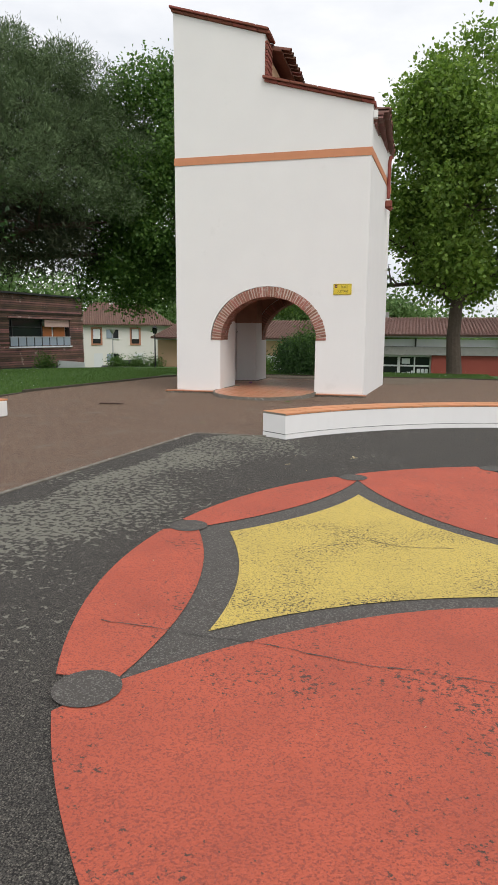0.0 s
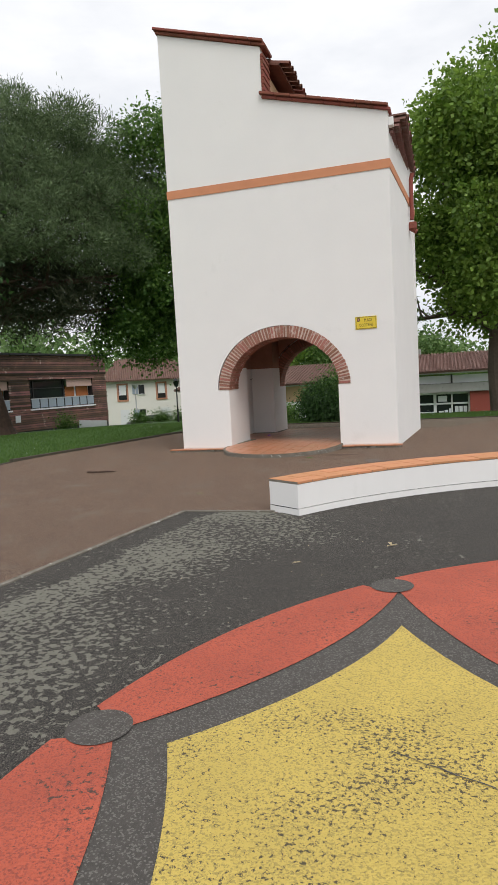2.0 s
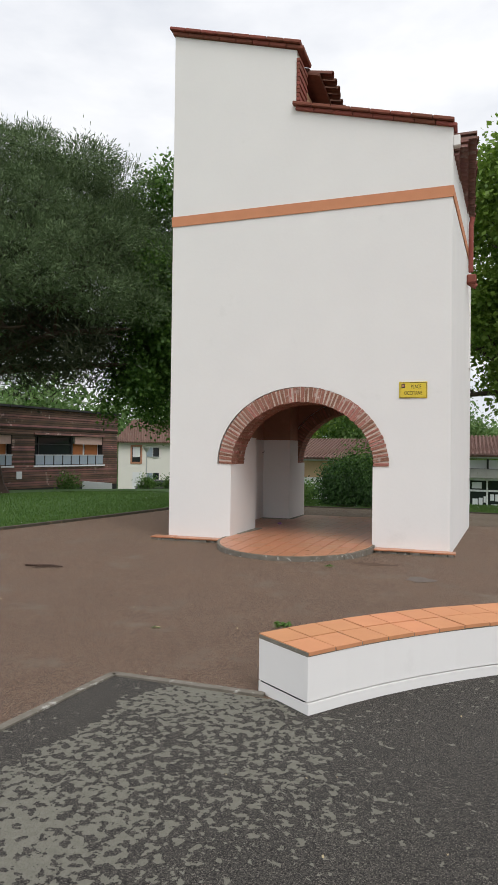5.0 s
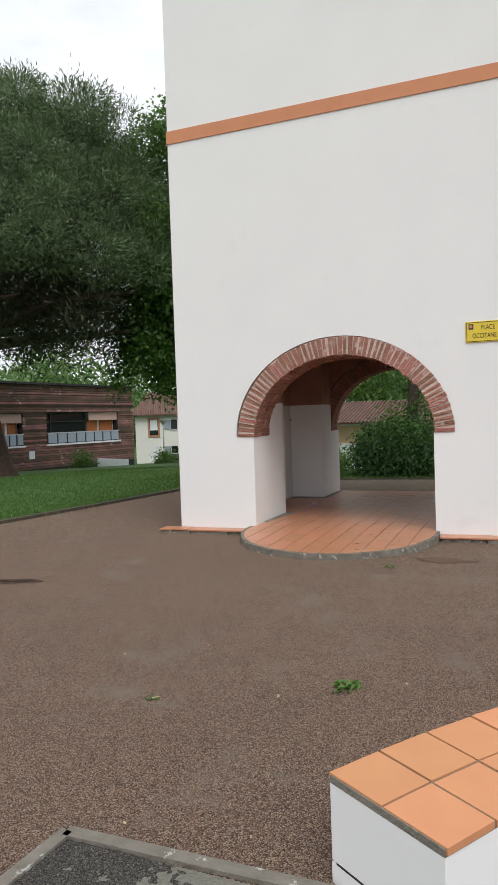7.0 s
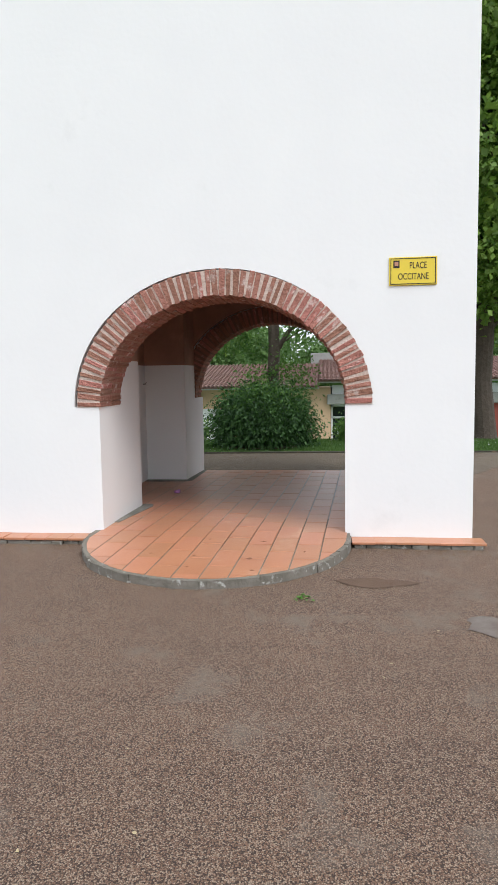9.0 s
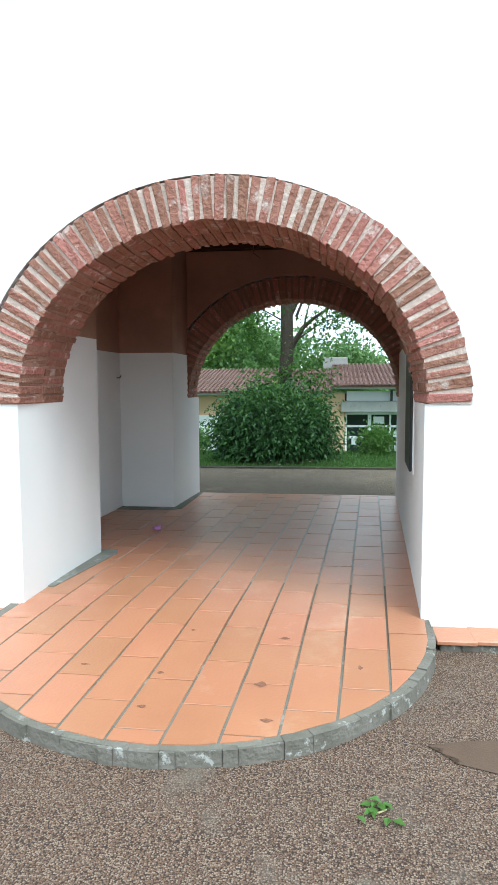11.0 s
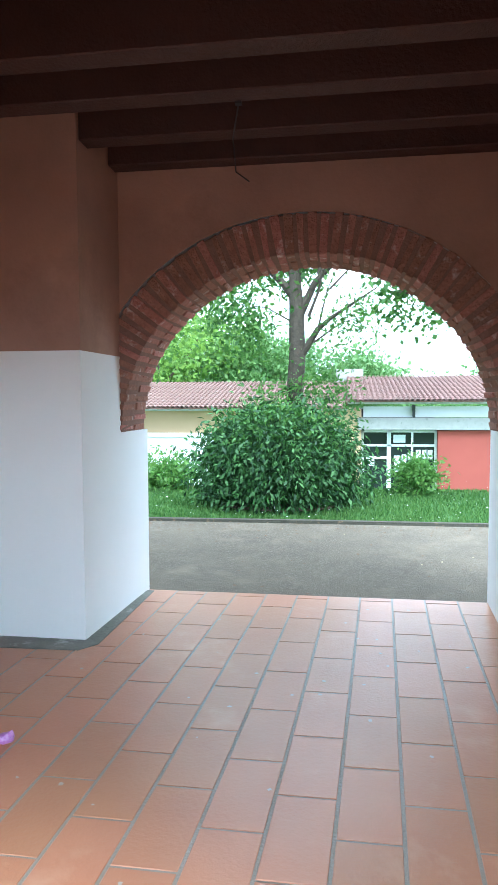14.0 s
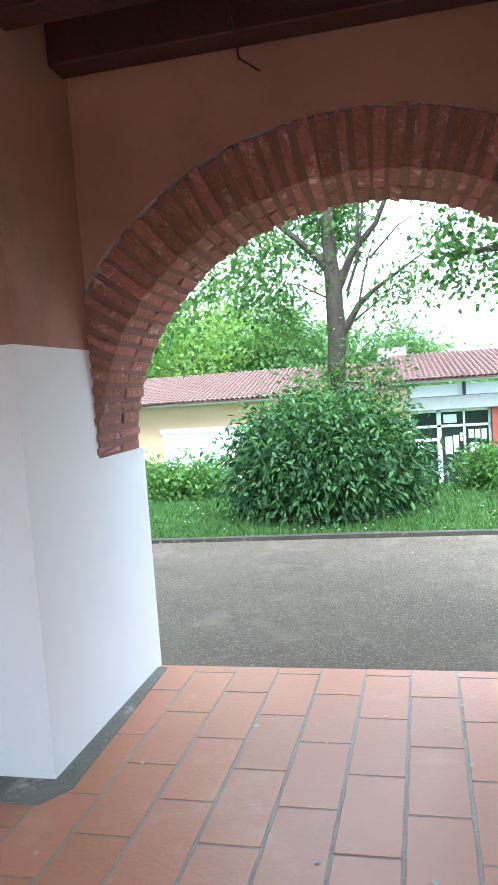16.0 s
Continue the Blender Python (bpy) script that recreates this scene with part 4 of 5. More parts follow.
def leaf_cloud(name, centres, radii, count, size, mat, parent, seed, squash=1.0, shell=0.55, aspect=0.5, droop=0.0, flatness=0.0, outward=0.6, loose=1.0, spread=1.0, label=""):
    """Many small folded leaves scattered in ragged clumps; bigger clumps take more leaves."""
    rng = np.random.default_rng(seed)
    centres, radii = np.array(centres, float), np.array(radii, float)
    if radii.ndim == 1:
        radii = np.repeat(radii[:, None], 3, 1)
    pw = radii.prod(1) ** (2 / 3)
    which = rng.choice(len(centres), count, p=pw / pw.sum())
    d = rng.normal(size=(count, 3))
    d /= np.linalg.norm(d, axis=1)[:, None]
    r = shell + (1.08 - shell) * rng.random(count) ** 0.7
    lump = 1 + 0.22 * np.sin(d[:, 0] * 5 + which) * np.sin(d[:, 1] * 6 + 2 * which) + 0.12 * np.sin(d[:, 2] * 11 + which)
    p = centres[which] + d * radii[which] * (r * lump)[:, None]
    # small twigs gather leaves
    twig = rng.normal(size=(max(count // 9, 1), 3)) * size * 1.6
    p += twig[rng.integers(0, len(twig), count)] * spread
    ax = rng.normal(size=(count, 3)) * loose + d * outward + np.array([0, 0, -droop])
    ax /= np.linalg.norm(ax, axis=1)[:, None]
    up = rng.normal(size=(count, 3)) + d * 0.5 + np.array([0, 0, 0.5 + flatness])
    sd = np.cross(ax, up)
    sd /= np.linalg.norm(sd, axis=1)[:, None] + 1e-9
    nr = np.cross(sd, ax)
    s = size * (0.6 + 0.8 * rng.random(count))[:, None]
    v = np.stack([p, p + ax * s * 0.5 + sd * s * aspect * 0.5 + nr * s * 0.10, p + ax * s, p + ax * s * 0.5 - sd * s * aspect * 0.5 + nr * s * 0.10], 1).reshape(-1, 3)
    f = (np.arange(count)[:, None] * 4 + np.array([0, 1, 2, 3])).astype(np.int32)
    me = bpy.data.meshes.new(name)
    me.vertices.add(len(v))
    me.vertices.foreach_set("co", v.ravel())
    me.loops.add(count * 4)
    me.loops.foreach_set("vertex_index", f.ravel())
    me.polygons.add(count)
    me.polygons.foreach_set("loop_start", np.arange(count, dtype=np.int32) * 4)
    me.update()
    me.materials.append(mat)
    ob = new(name, me)
    ob.parent = parent
    return tagged(ob, label)


def limbs(base, fork, tips, r0, r1, mat, parent, seed, bend=0.5):
    """A trunk from base to fork and tapering limbs from there to the tips, with one side twig each."""
    rnd = random.Random(seed)
    b, f = Vector(base), Vector(fork)
    mid = (b + f) / 2 + Vector((rnd.uniform(-1, 1), rnd.uniform(-1, 1), 0)) * r0 * 0.5
    part("trunk", tube_bm([b - Vector((0, 0, 0.15)), b + (mid - b) * 0.12, mid, f, f + Vector((0, 0, 0.3))], [r0 * 1.5, r0 * 1.1, r0 * 0.95, r0 * 0.85, r0 * 0.5], 12), mat, parent)
    for t in tips:
        t = Vector(t)
        k = (f + t) / 2 + Vector((rnd.uniform(-1, 1), rnd.uniform(-1, 1), rnd.uniform(-0.2, 0.8))) * bend
        bm = tube_bm([f - Vector((0, 0, 0.2)), f + (k - f) * 0.5, k, k + (t - k) * 0.6, t], [r1, r1 * 0.85, r1 * 0.6, r1 * 0.4, r1 * 0.15], 7)
        for _ in range(3):
            a = k + (t - k) * rnd.uniform(0.0, 0.8)
            e = a + Vector((rnd.uniform(-1, 1), rnd.uniform(-1, 1), rnd.uniform(-0.3, 0.9))) * (t - f).length * 0.3
            add_tube(bm, [a, (a + e) / 2 + Vector((0, 0, rnd.uniform(-0.1, 0.2))), e], [r1 * 0.35, r1 * 0.22, r1 * 0.06], 5)
        part("limb", bm, mat, parent)


def scatter_clumps(seed, centre, size, count, rad):
    """Centres of leaf clumps inside an ellipsoid, with their radii."""
    rng = np.random.default_rng(seed)
    out, rr = [], []
    while len(out) < count:
        p = rng.uniform(-1, 1, 3)
        if np.dot(p, p) < 1:
            out.append(np.array(centre) + p * np.array(size))
            rr.append(rad * rng.uniform(0.65, 1.3))
    return np.array(out), np.array(rr)


def gz(x, y):
    return ground_height(x, y) - 0.02


# umbrella pine on the left lawn
pine = empty("stone_pine", "dark green umbrella pine with a thick leaning trunk", "tree", (0, 0, 0))
limbs((-17.0, 13.1, gz(-17, 13.1)), (-17.9, 12.9, 5.0), [(-12.5, 13.6, 8.5), (-19.5, 13.8, 9), (-16, 9.8, 9), (-16, 16.3, 9), (-10.4, 13.2, 6.4), (-17.5, 10.8, 11), (-13.0, 11.4, 5.9), (-11.2, 14.6, 5.2), (-13.4, 9.4, 6.4)], 0.55, 0.26, M_PINEBARK, pine, 3, 1.0)
rng = np.random.default_rng(4)
puffs, sizes = [], []
for k in range(230):                         # tufts over the dome of the crown
    up, turn = 1 - 1.30 * (k + 0.5) / 230, k * 2.39996
    flat_r = math.sqrt(max(0.0, 1 - up * up))
    grow = rng.uniform(0.74, 1.05)
    p = (-15.7 + 6.6 * flat_r * math.cos(turn) * grow, 13.2 + 6.0 * flat_r * math.sin(turn) * grow, 8.2 + 6.1 * up * grow)
    if p[2] > 5.0 + rng.uniform(-0.5, 1.0):
        puffs.append(p)
        sizes.append(rng.uniform(0.55, 1.15))
puffs, sizes = np.array(puffs), np.array(sizes)
leaf_cloud("crown", puffs, np.c_[sizes, sizes, sizes * 0.55], 320000, 0.17, M_PINE, pine, 5, shell=0.55, aspect=0.17, droop=-0.35, outward=1.3, loose=0.6, spread=0.4)
candles = puffs[puffs[:, 2] > 9.5] + np.array([0, 0, 0.3])
leaf_cloud("new_growth", candles, np.c_[np.full(len(candles), 0.5), np.full(len(candles), 0.5), np.full(len(candles), 0.2)], 700, 0.3, M_PINE, pine, 8, shell=0.0, aspect=0.12, droop=-3.0, outward=0.0, loose=0.2)
# filler inside the crown, coloured dark to stand for the shade there
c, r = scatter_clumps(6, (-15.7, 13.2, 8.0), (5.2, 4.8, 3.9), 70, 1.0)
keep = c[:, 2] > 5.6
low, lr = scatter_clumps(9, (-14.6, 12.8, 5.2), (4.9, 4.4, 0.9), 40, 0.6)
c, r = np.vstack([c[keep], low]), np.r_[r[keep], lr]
leaf_cloud("inner_crown", c, np.c_[r, r, r * 0.7], 46000, 0.30, M_PINE_SHADE, pine, 7, shell=0.1, aspect=0.16, droop=-0.4, outward=0.8, loose=0.7)

plane1 = empty("plane_tree", "leafy green plane tree behind the tower", "tree", (0, 0, 0), group="trees")
limbs((-8.0, 17.0, gz(-8, 17)), (-8.0, 17.0, 4.6), [(-12, 16, 7.0), (-6.5, 16, 8), (-8, 15, 10), (-8.5, 18, 11), (-12.2, 16.4, 5.4)], 0.26, 0.13, M_BARK, plane1, 11, 0.8)
c, r = scatter_clumps(12, (-8.6, 16.4, 9.0), (3.9, 3.4, 5.0), 96, 0.8)
low, lr = scatter_clumps(14, (-10.8, 16.4, 4.5), (3.4, 2.6, 1.7), 34, 0.62)
c, r = np.vstack([c, low]), np.r_[r, lr]
keep = c[:, 2] > 2.6
c, r = np.vstack([c[keep], [(-12.2, 16.4, 4.9), (-12.6, 16.3, 5.4), (-11.6, 16.2, 4.6), (-11.0, 16.0, 4.8)]]), np.r_[r[keep], [0.55, 0.6, 0.5, 0.6]]
leaf_cloud("crown", c, r, 82000, 0.15, M_PLANE_DARK, plane1, 13, shell=0.45, aspect=0.8, outward=1.0, flatness=0.6)

side_tree = empty("broadleaf_tree", "dark glossy broadleaf tree at the lawn edge", "tree", (0, 0, 0))
limbs((-11.3, 2.4, gz(-11.3, 2.4)), (-11.3, 2.4, 3.2), [(-9.9, 2.2, 5), (-12.4, 2.6, 5.5), (-11.1, 1.6, 6.5), (-11.5, 3.2, 6)], 0.2, 0.1, M_BARK, side_tree, 16, 0.4)
c, r = scatter_clumps(17, (-11.2, 2.4, 5.4), (1.9, 1.9, 2.2), 30, 0.65)
leaf_cloud("crown", c, r, 12000, 0.2, M_LAUREL, side_tree, 18, shell=0.3, aspect=0.4, droop=0.4)

plane2 = empty("plane_tree", "tall plane tree in fresh green leaf", "tree", (0, 0, 0), group="trees")
limbs((4.85, 10.4, -0.1), (4.8, 10.4, 2.9), [(2.2, 10.6, 5.0), (6.5, 11, 6), (4.3, 9, 7), (4.5, 12, 9), (3.3, 10.2, 8), (7, 11.6, 4.5), (1.2, 10.2, 3.15)], 0.26, 0.15, M_BARK, plane2, 21, 0.7)
c, r = scatter_clumps(22, (5.0, 10.8, 7.1), (3.7, 3.3, 4.1), 112, 0.72)
keep = c[:, 2] > 3.3
keep &= ~((c[:, 0] < 2.6) & (c[:, 2] < 5.5))
low, lr = np.array([(0.98, 10.2, 3.0), (1.3, 10.2, 2.85), (1.5, 10.2, 3.3), (1.78, 10.2, 2.75), (1.2, 10.3, 3.5), (2.05, 10.3, 3.3)]), np.array([0.22, 0.27, 0.3, 0.26, 0.24, 0.36])
c, r = c[keep], r[keep]
leaf_cloud("low_branch_leaves", low, lr, 1000, 0.10, M_PLANE_DARK, plane2, 24, shell=0.1, aspect=0.7, flatness=0.8)
leaf_cloud("crown", c, r, 88000, 0.145, M_PLANE, plane2, 23, shell=0.5, aspect=0.85, outward=1.0, flatness=0.7)

robinia = empty("robinia_tree", "slender rough-barked tree with feathery pale leaves", "tree", (0, 0, 0))
part("trunk", tube_bm([(-0.46, 12.4, gz(-0.5, 12.4) - 0.1), (-0.46, 12.4, 0.2), (-0.47, 12.4, 1.5), (-0.42, 12.4, 2.3), (-0.43, 12.4, 3.2), (-0.46, 12.4, 3.7), (-0.48, 12.4, 4.4), (-0.36, 12.5, 5.8), (-0.5, 12.6, 7.2)], [0.24, 0.19, 0.17, 0.165, 0.15, 0.125, 0.11, 0.07, 0.02], 12), M_BARK, robinia)
for pts, r0 in (([(-0.44, 12.4, 2.2), (-0.24, 12.38, 2.5), (-0.02, 12.36, 2.85), (0.22, 12.3, 3.05), (0.62, 12.25, 3.3), (1.1, 12.2, 3.6)], 0.085),
                ([(-0.44, 12.4, 3.0), (-0.27, 12.4, 3.35), (-0.08, 12.4, 3.75), (0.34, 12.4, 4.2), (0.8, 12.4, 5.2), (1.1, 12.5, 6.4)], 0.095),
                ([(-0.46, 12.4, 3.45), (-0.66, 12.4, 3.72), (-1.15, 12.4, 4.2), (-1.8, 12.3, 4.8), (-2.4, 12.3, 5.9)], 0.095),
                ([(-0.20, 12.4, 3.1), (0.0, 12.35, 3.6), (0.12, 12.3, 4.3), (0.2, 12.3, 5.2)], 0.035),
                ([(0.0, 12.4, 3.9), (0.06, 12.4, 4.5), (0.25, 12.4, 5.4)], 0.04)):
    part("limb", tube_bm(pts, [r0 * (1 - 0.85 * k / (len(pts) - 1)) for k in range(len(pts))], 8), M_BARK, robinia)
for k, (p, q) in enumerate((((-0.1, 12.35, 2.6), (1.0, 12.2, 3.1)), ((0.2, 12.3, 3.6), (1.2, 12.5, 4.4)), ((-0.5, 12.4, 3.0), (-1.5, 12.0, 3.3)), ((0.0, 12.3, 2.9), (0.3, 12.1, 3.9)))):
    m = tuple((u + v) / 2 + d for u, v, d in zip(p, q, (0, 0, 0.12)))
    part("twig", tube_bm([p, m, q], [0.022, 0.014, 0.004], 5), M_BARK, robinia)
c, r = scatter_clumps(32, (-2.2, 12.6, 4.5), (2.2, 2.2, 1.9), 30, 0.5)
leaf_cloud("crown", c, r, 7000, 0.14, M_PLANE_DARK, robinia, 33, shell=0.1, aspect=0.45, droop=0.5)
leaf_cloud("low_foliage", [(-0.5, 12.2, 1.55), (0.3, 12.2, 1.5), (-1.0, 12.2, 1.5), (0.4, 12, 2.9), (-1.2, 12.1, 2.6), (0.8, 12.1, 3.1), (0.0, 12.1, 1.9)], [0.5, 0.5, 0.45, 0.4, 0.5, 0.35, 0.4], 2400, 0.10, M_ROBINIA, robinia, 34, shell=0.0, aspect=0.45)

for i, (x, y, z, s) in enumerate(((-11.6, 42.0, 5.5, 5.3), (-20, 60, 8.5, 7.0), (-5.6, 47, 3.5, 3.8), (1.7, 48.7, 2.2, 2.5), (14.7, 48.7, 4.0, 3.7), (24.8, 47, 6.5, 6.0))):
    far = empty("garden_tree", "round pale green tree beyond the low building", "tree", (0, 0, 0), group="trees beyond the building")
    limbs((x, y, gz(x, y)), (x, y, z - s * 0.6), [(x - s * 0.5, y, z), (x + s * 0.5, y, z), (x, y, z + s * 0.5)], 0.18, 0.1, M_BARK, far, 40 + i, 0.3)
    c, r = scatter_clumps(50 + i, (x, y, z), (s, s, s * 0.9), 26, s * 0.32)
    leaf_cloud("crown", c, r, 9000, 0.34, M_FAR if i != 0 else M_PLANE, far, 60 + i, shell=0.4, aspect=0.6)

# far woods behind the houses
c = np.array([(x, 85 + 10 * math.sin(x), 2.5 + 2.0 * math.sin(x * 0.37) + random.uniform(0, 2.5) - (4.0 if x > -4 else 0.0)) for x in np.arange(-95, 60, 2.6)])
woods = leaf_cloud("far_woods", c, np.full(len(c), 4.6), 80000, 0.6, M_FAR, None, 70, shell=0.4, aspect=0.7)
tagged(woods, "distant pale green woods", "woods", kind="stuff")
c = np.array([(x, 38 + 4 * math.sin(x), 3.4 + random.uniform(0, 2.6)) for x in np.arange(-75, -31, 1.9)])
hedge = leaf_cloud("garden_woods", c, np.full(len(c), 2.6), 16000, 0.5, M_FAR, None, 71, shell=0.4, aspect=0.7)
tagged(hedge, "trees behind the timber building", "woods", kind="stuff")

# laurel bush and shrubs of the rear lawn
bush = empty("laurel_bush", "dense rounded glossy dark green bush on the lawn", "bush", (-0.40, 8.6, 0.05))
part("stems", tube_bm([(0, 0, -0.02), (0.05, 0, 0.4), (0, 0.05, 0.9)], [0.10, 0.08, 0.03], 8), M_BARK, bush)
soil = bmesh.new()
bmesh.ops.create_circle(soil, cap_ends=True, segments=24, radius=1.0, matrix=Matrix.Translation((0.0, -0.15, 0.012)) @ Matrix.Diagonal((0.8, 0.62, 1, 1)))
part("bare_soil", soil, M_STAIN, bush, "bare earth under the bush")
rng = np.random.default_rng(83)
cl, cr = [], []
for z, k in ((0.22, 0.92), (0.48, 1.06), (0.76, 1.04), (1.0, 0.86), (1.16, 0.5)):
    for a in np.linspace(0, 2 * math.pi, 12)[:-1] + z * 7:
        j = k * rng.uniform(0.84, 1.12)
        cl.append((0.88 * math.cos(a) * j, 0.64 * math.sin(a) * j, 0.87 * z + rng.uniform(-0.06, 0.06)))
        q = rng.uniform(0.17, 0.27)
        cr.append((q * 1.1, q, q * 0.85))
leaf_cloud("foliage", cl, cr, 27000, 0.088, M_LAUREL, bush, 81, shell=0.55, aspect=0.36, droop=0.9, outward=1.2, loose=0.6)
leaf_cloud("inner_foliage", [(0, 0, 0.5), (0.4, 0, 0.55), (-0.4, 0, 0.55), (0, 0, 0.85)], [(0.5, 0.42, 0.36)] * 4, 5000, 0.10, M_LAUREL, bush, 84, shell=0.2, aspect=0.4, droop=0.5)
tips = [(0.85 * math.cos(a) * k, 0.64 * math.sin(a) * k, 1.13 - 0.26 * k * k) for k in (0.25, 0.6, 0.9) for a in np.linspace(0, 6.28, 11)[:-1] + k]
leaf_cloud("top_foliage", tips, [(0.16, 0.16, 0.13)] * len(tips), 3000, 0.08, M_SHRUB, bush, 82, shell=0.0, aspect=0.3, droop=-0.8, outward=0.7, loose=0.7)
for i, (x, y, s, h) in enumerate(((-2.95, 10.0, 0.34, 0.38), (-2.3, 10.05, 0.38, 0.42), (1.62, 10.0, 0.34, 0.44), (-3.9, 10.3, 0.4, 0.45))):
    sh = empty("shrub", "small clipped light green shrub", "bush", (x, y, 0.04), group="shrubs of the rear lawn")
    part("stems", tube_bm([(0, 0, -0.02), (0, 0, h * 0.6)], [0.03, 0.01], 6), M_BARK, sh)
    cl = [(s * 0.5 * math.cos(a), s * 0.5 * math.sin(a), h * 0.5) for a in np.linspace(0, 6.28, 7)[:-1]] + [(0, 0, h * 0.75)]
    leaf_cloud("foliage", cl, [(s * 0.55, s * 0.55, h * 0.42)] * 7, 2200, 0.075, M_SHRUB, sh, 90 + i, shell=0.4, aspect=0.45)

# ---- rear low building ----
RY = 27.8                     # facade line
KX = lambda x: 0.425 + (x - 0.425) * 1.703     # widths and heights of the facade grow with its distance
KZ = lambda z: 1.481 + (z - 1.481) * 1.703


def span_box(lo, hi, bevel=0.0):
    return box_bm((KX(lo[0]), lo[1], KZ(lo[2])), (KX(hi[0]), hi[1], KZ(hi[2])), bevel)


lodge = empty("low_building", "long low building with a canal tile roof", "building", (0, RY, 0))
part("wall", span_box((-8, 0.0, -1.45), (0.95, 6, 1.25)), M_PEACH, lodge, "peach rendered wall")
part("wall", span_box((2.83, -0.05, -1.45), (24, 6, 0.72)), M_REDWALL, lodge, "dark red rendered wall")
# recess wall in near-black: its shade is put into the colour
part("wall", span_box((0.95, 0.9, -1.45), (2.83, 6, 1.25)), M_DARK, lodge, "back wall of the entrance recess, coloured dark for its shade")
part("canopy_beam", span_box((0.85, -0.25, 0.74), (24, 0.1, 1.04), 0.01), M_CONCRETE, lodge, "grey concrete canopy beam")
part("clerestory", span_box((1.0, 0.05, 1.05), (24, 0.12, 1.32)), M_PLAINWHITE, lodge, "pale clerestory strip")
for x in (2.2, 5.2, 8.2, 11.2):
    part("bracket", span_box((x, -0.2, 1.04), (x + 0.06, 0.1, 1.36)), M_DARK, lodge)
part("gutter", span_box((-8, -0.55, 1.22), (0.6, -0.42, 1.31), 0.02), M_FRAME, lodge, "grey metal gutter")
part("gutter", span_box((0.6, -0.55, 1.38), (24, -0.42, 1.47), 0.02), M_FRAME, lodge, "grey metal gutter")
part("shutter", span_box((-5.2, -0.06, -0.75), (-2.2, -0.005, 0.52), 0.01), M_PLAINWHITE, lodge, "closed white roller shutter")
part("shutter_box", span_box((-5.25, -0.10, 0.52), (-2.15, -0.005, 0.64), 0.01), M_PLAINWHITE, lodge)
# glazed entrance
entry = part("glazing", span_box((0.96, 0.34, -1.4), (2.82, 0.36, 0.73)), M_GLASS, lodge)
for x0, x1, z0, z1 in ((0.96, 1.02, -1.4, 0.73), (1.60, 1.70, -1.4, 0.73), (2.20, 2.25, -1.4, 0.73), (2.77, 2.83, -1.4, 0.73), (0.96, 2.83, 0.30, 0.36), (1.06, 1.60, -0.02, 0.05), (0.96, 2.83, 0.66, 0.73)):
    part("mullion", span_box((x0, 0.28, z0), (x1, 0.335, z1), 0.004), M_PLAINWHITE, lodge)
for x0, z0, w, h in ((1.78, -0.35, 0.16, 0.42), (1.97, -0.30, 0.12, 0.40), (2.12, -0.05, 0.07, 0.2), (1.15, -0.2, 0.14, 0.18), (2.35, -0.4, 0.2, 0.3), (2.32, 0.02, 0.12, 0.2), (2.47, 0.0, 0.11, 0.22), (2.61, -0.02, 0.12, 0.24), (2.58, -0.36, 0.10, 0.2), (1.76, 0.40, 0.3, 0.2)):
    part("notice", span_box((x0, 0.325, z0), (x0 + w, 0.338, z0 + h)), M_PAPER, lodge)


def slope_roof(parent, x0, x1, y0, z0, y1, z1, mat, pitch=0.21):
    """Tiles of a roof that climbs away from the eave; half-round covers in rows with staggered laps."""
    L = math.dist((y0, z0), (y1, z1))
    ang = math.degrees(math.atan2(z1 - z0, y1 - y0))
    deck = part("roof", box_bm((x0, 0, -0.06), (x1, L, -0.005)), mat, parent, "canal tile roof")
    deck.matrix_local = pose(0, y0, z0, ang, 0, 0)
    lay_tiles(deck, mat, pose(x1, 0, 0, 0, 0, 90), L, x1 - x0, pitch)
    return deck


slope_roof(lodge, KX(-8.1), KX(0.6), -0.8, KZ(1.30), 5.5, KZ(2.03), M_ROOF)
slope_roof(lodge, KX(0.6), KX(15), -0.8, KZ(1.46), 5.5, KZ(2.17), M_ROOF)
part("ridge_vent", span_box((0.3, 5.6, 1.95), (1.1, 6.4, 2.42), 0.02), M_CONCRETE, lodge, "pale concrete chimney block")

# ---- timber building on the left ----
tb = empty("timber_building", "long building clad in weathered brown boards", "building", (-23.2, 21.64, -0.2), 79.6)
L = 9.9
tb_windows = [(2.2, 8.35, 0.7, 2.62), (-3.5, 0.45, 0.7, 2.55)]
# near-black shell: the shade between the boards is put into its colour
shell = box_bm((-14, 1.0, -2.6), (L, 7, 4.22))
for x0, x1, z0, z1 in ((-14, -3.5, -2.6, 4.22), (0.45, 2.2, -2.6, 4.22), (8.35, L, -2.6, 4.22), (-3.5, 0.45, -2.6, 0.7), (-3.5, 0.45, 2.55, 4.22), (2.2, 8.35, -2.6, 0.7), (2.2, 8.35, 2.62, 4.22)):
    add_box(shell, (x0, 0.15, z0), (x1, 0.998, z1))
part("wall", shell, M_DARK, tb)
for row in range(34):
    z = -0.7 + row * 0.145
    spans, x = [], -14.0
    cuts = sorted([(a, b) for a, b, c0, d0 in tb_windows if z + 0.14 > c0 and z < d0])
    for a, b in cuts + [(L, L)]:
        if a > x:
            spans.append((x, a))
        x = max(x, b)
    for a, b in spans:
        part("cladding_board", box_bm((a, 0.10 + random.uniform(-0.03, 0.03), z), (b, 0.16, z + 0.118), 0.006), M_CLAD, tb)
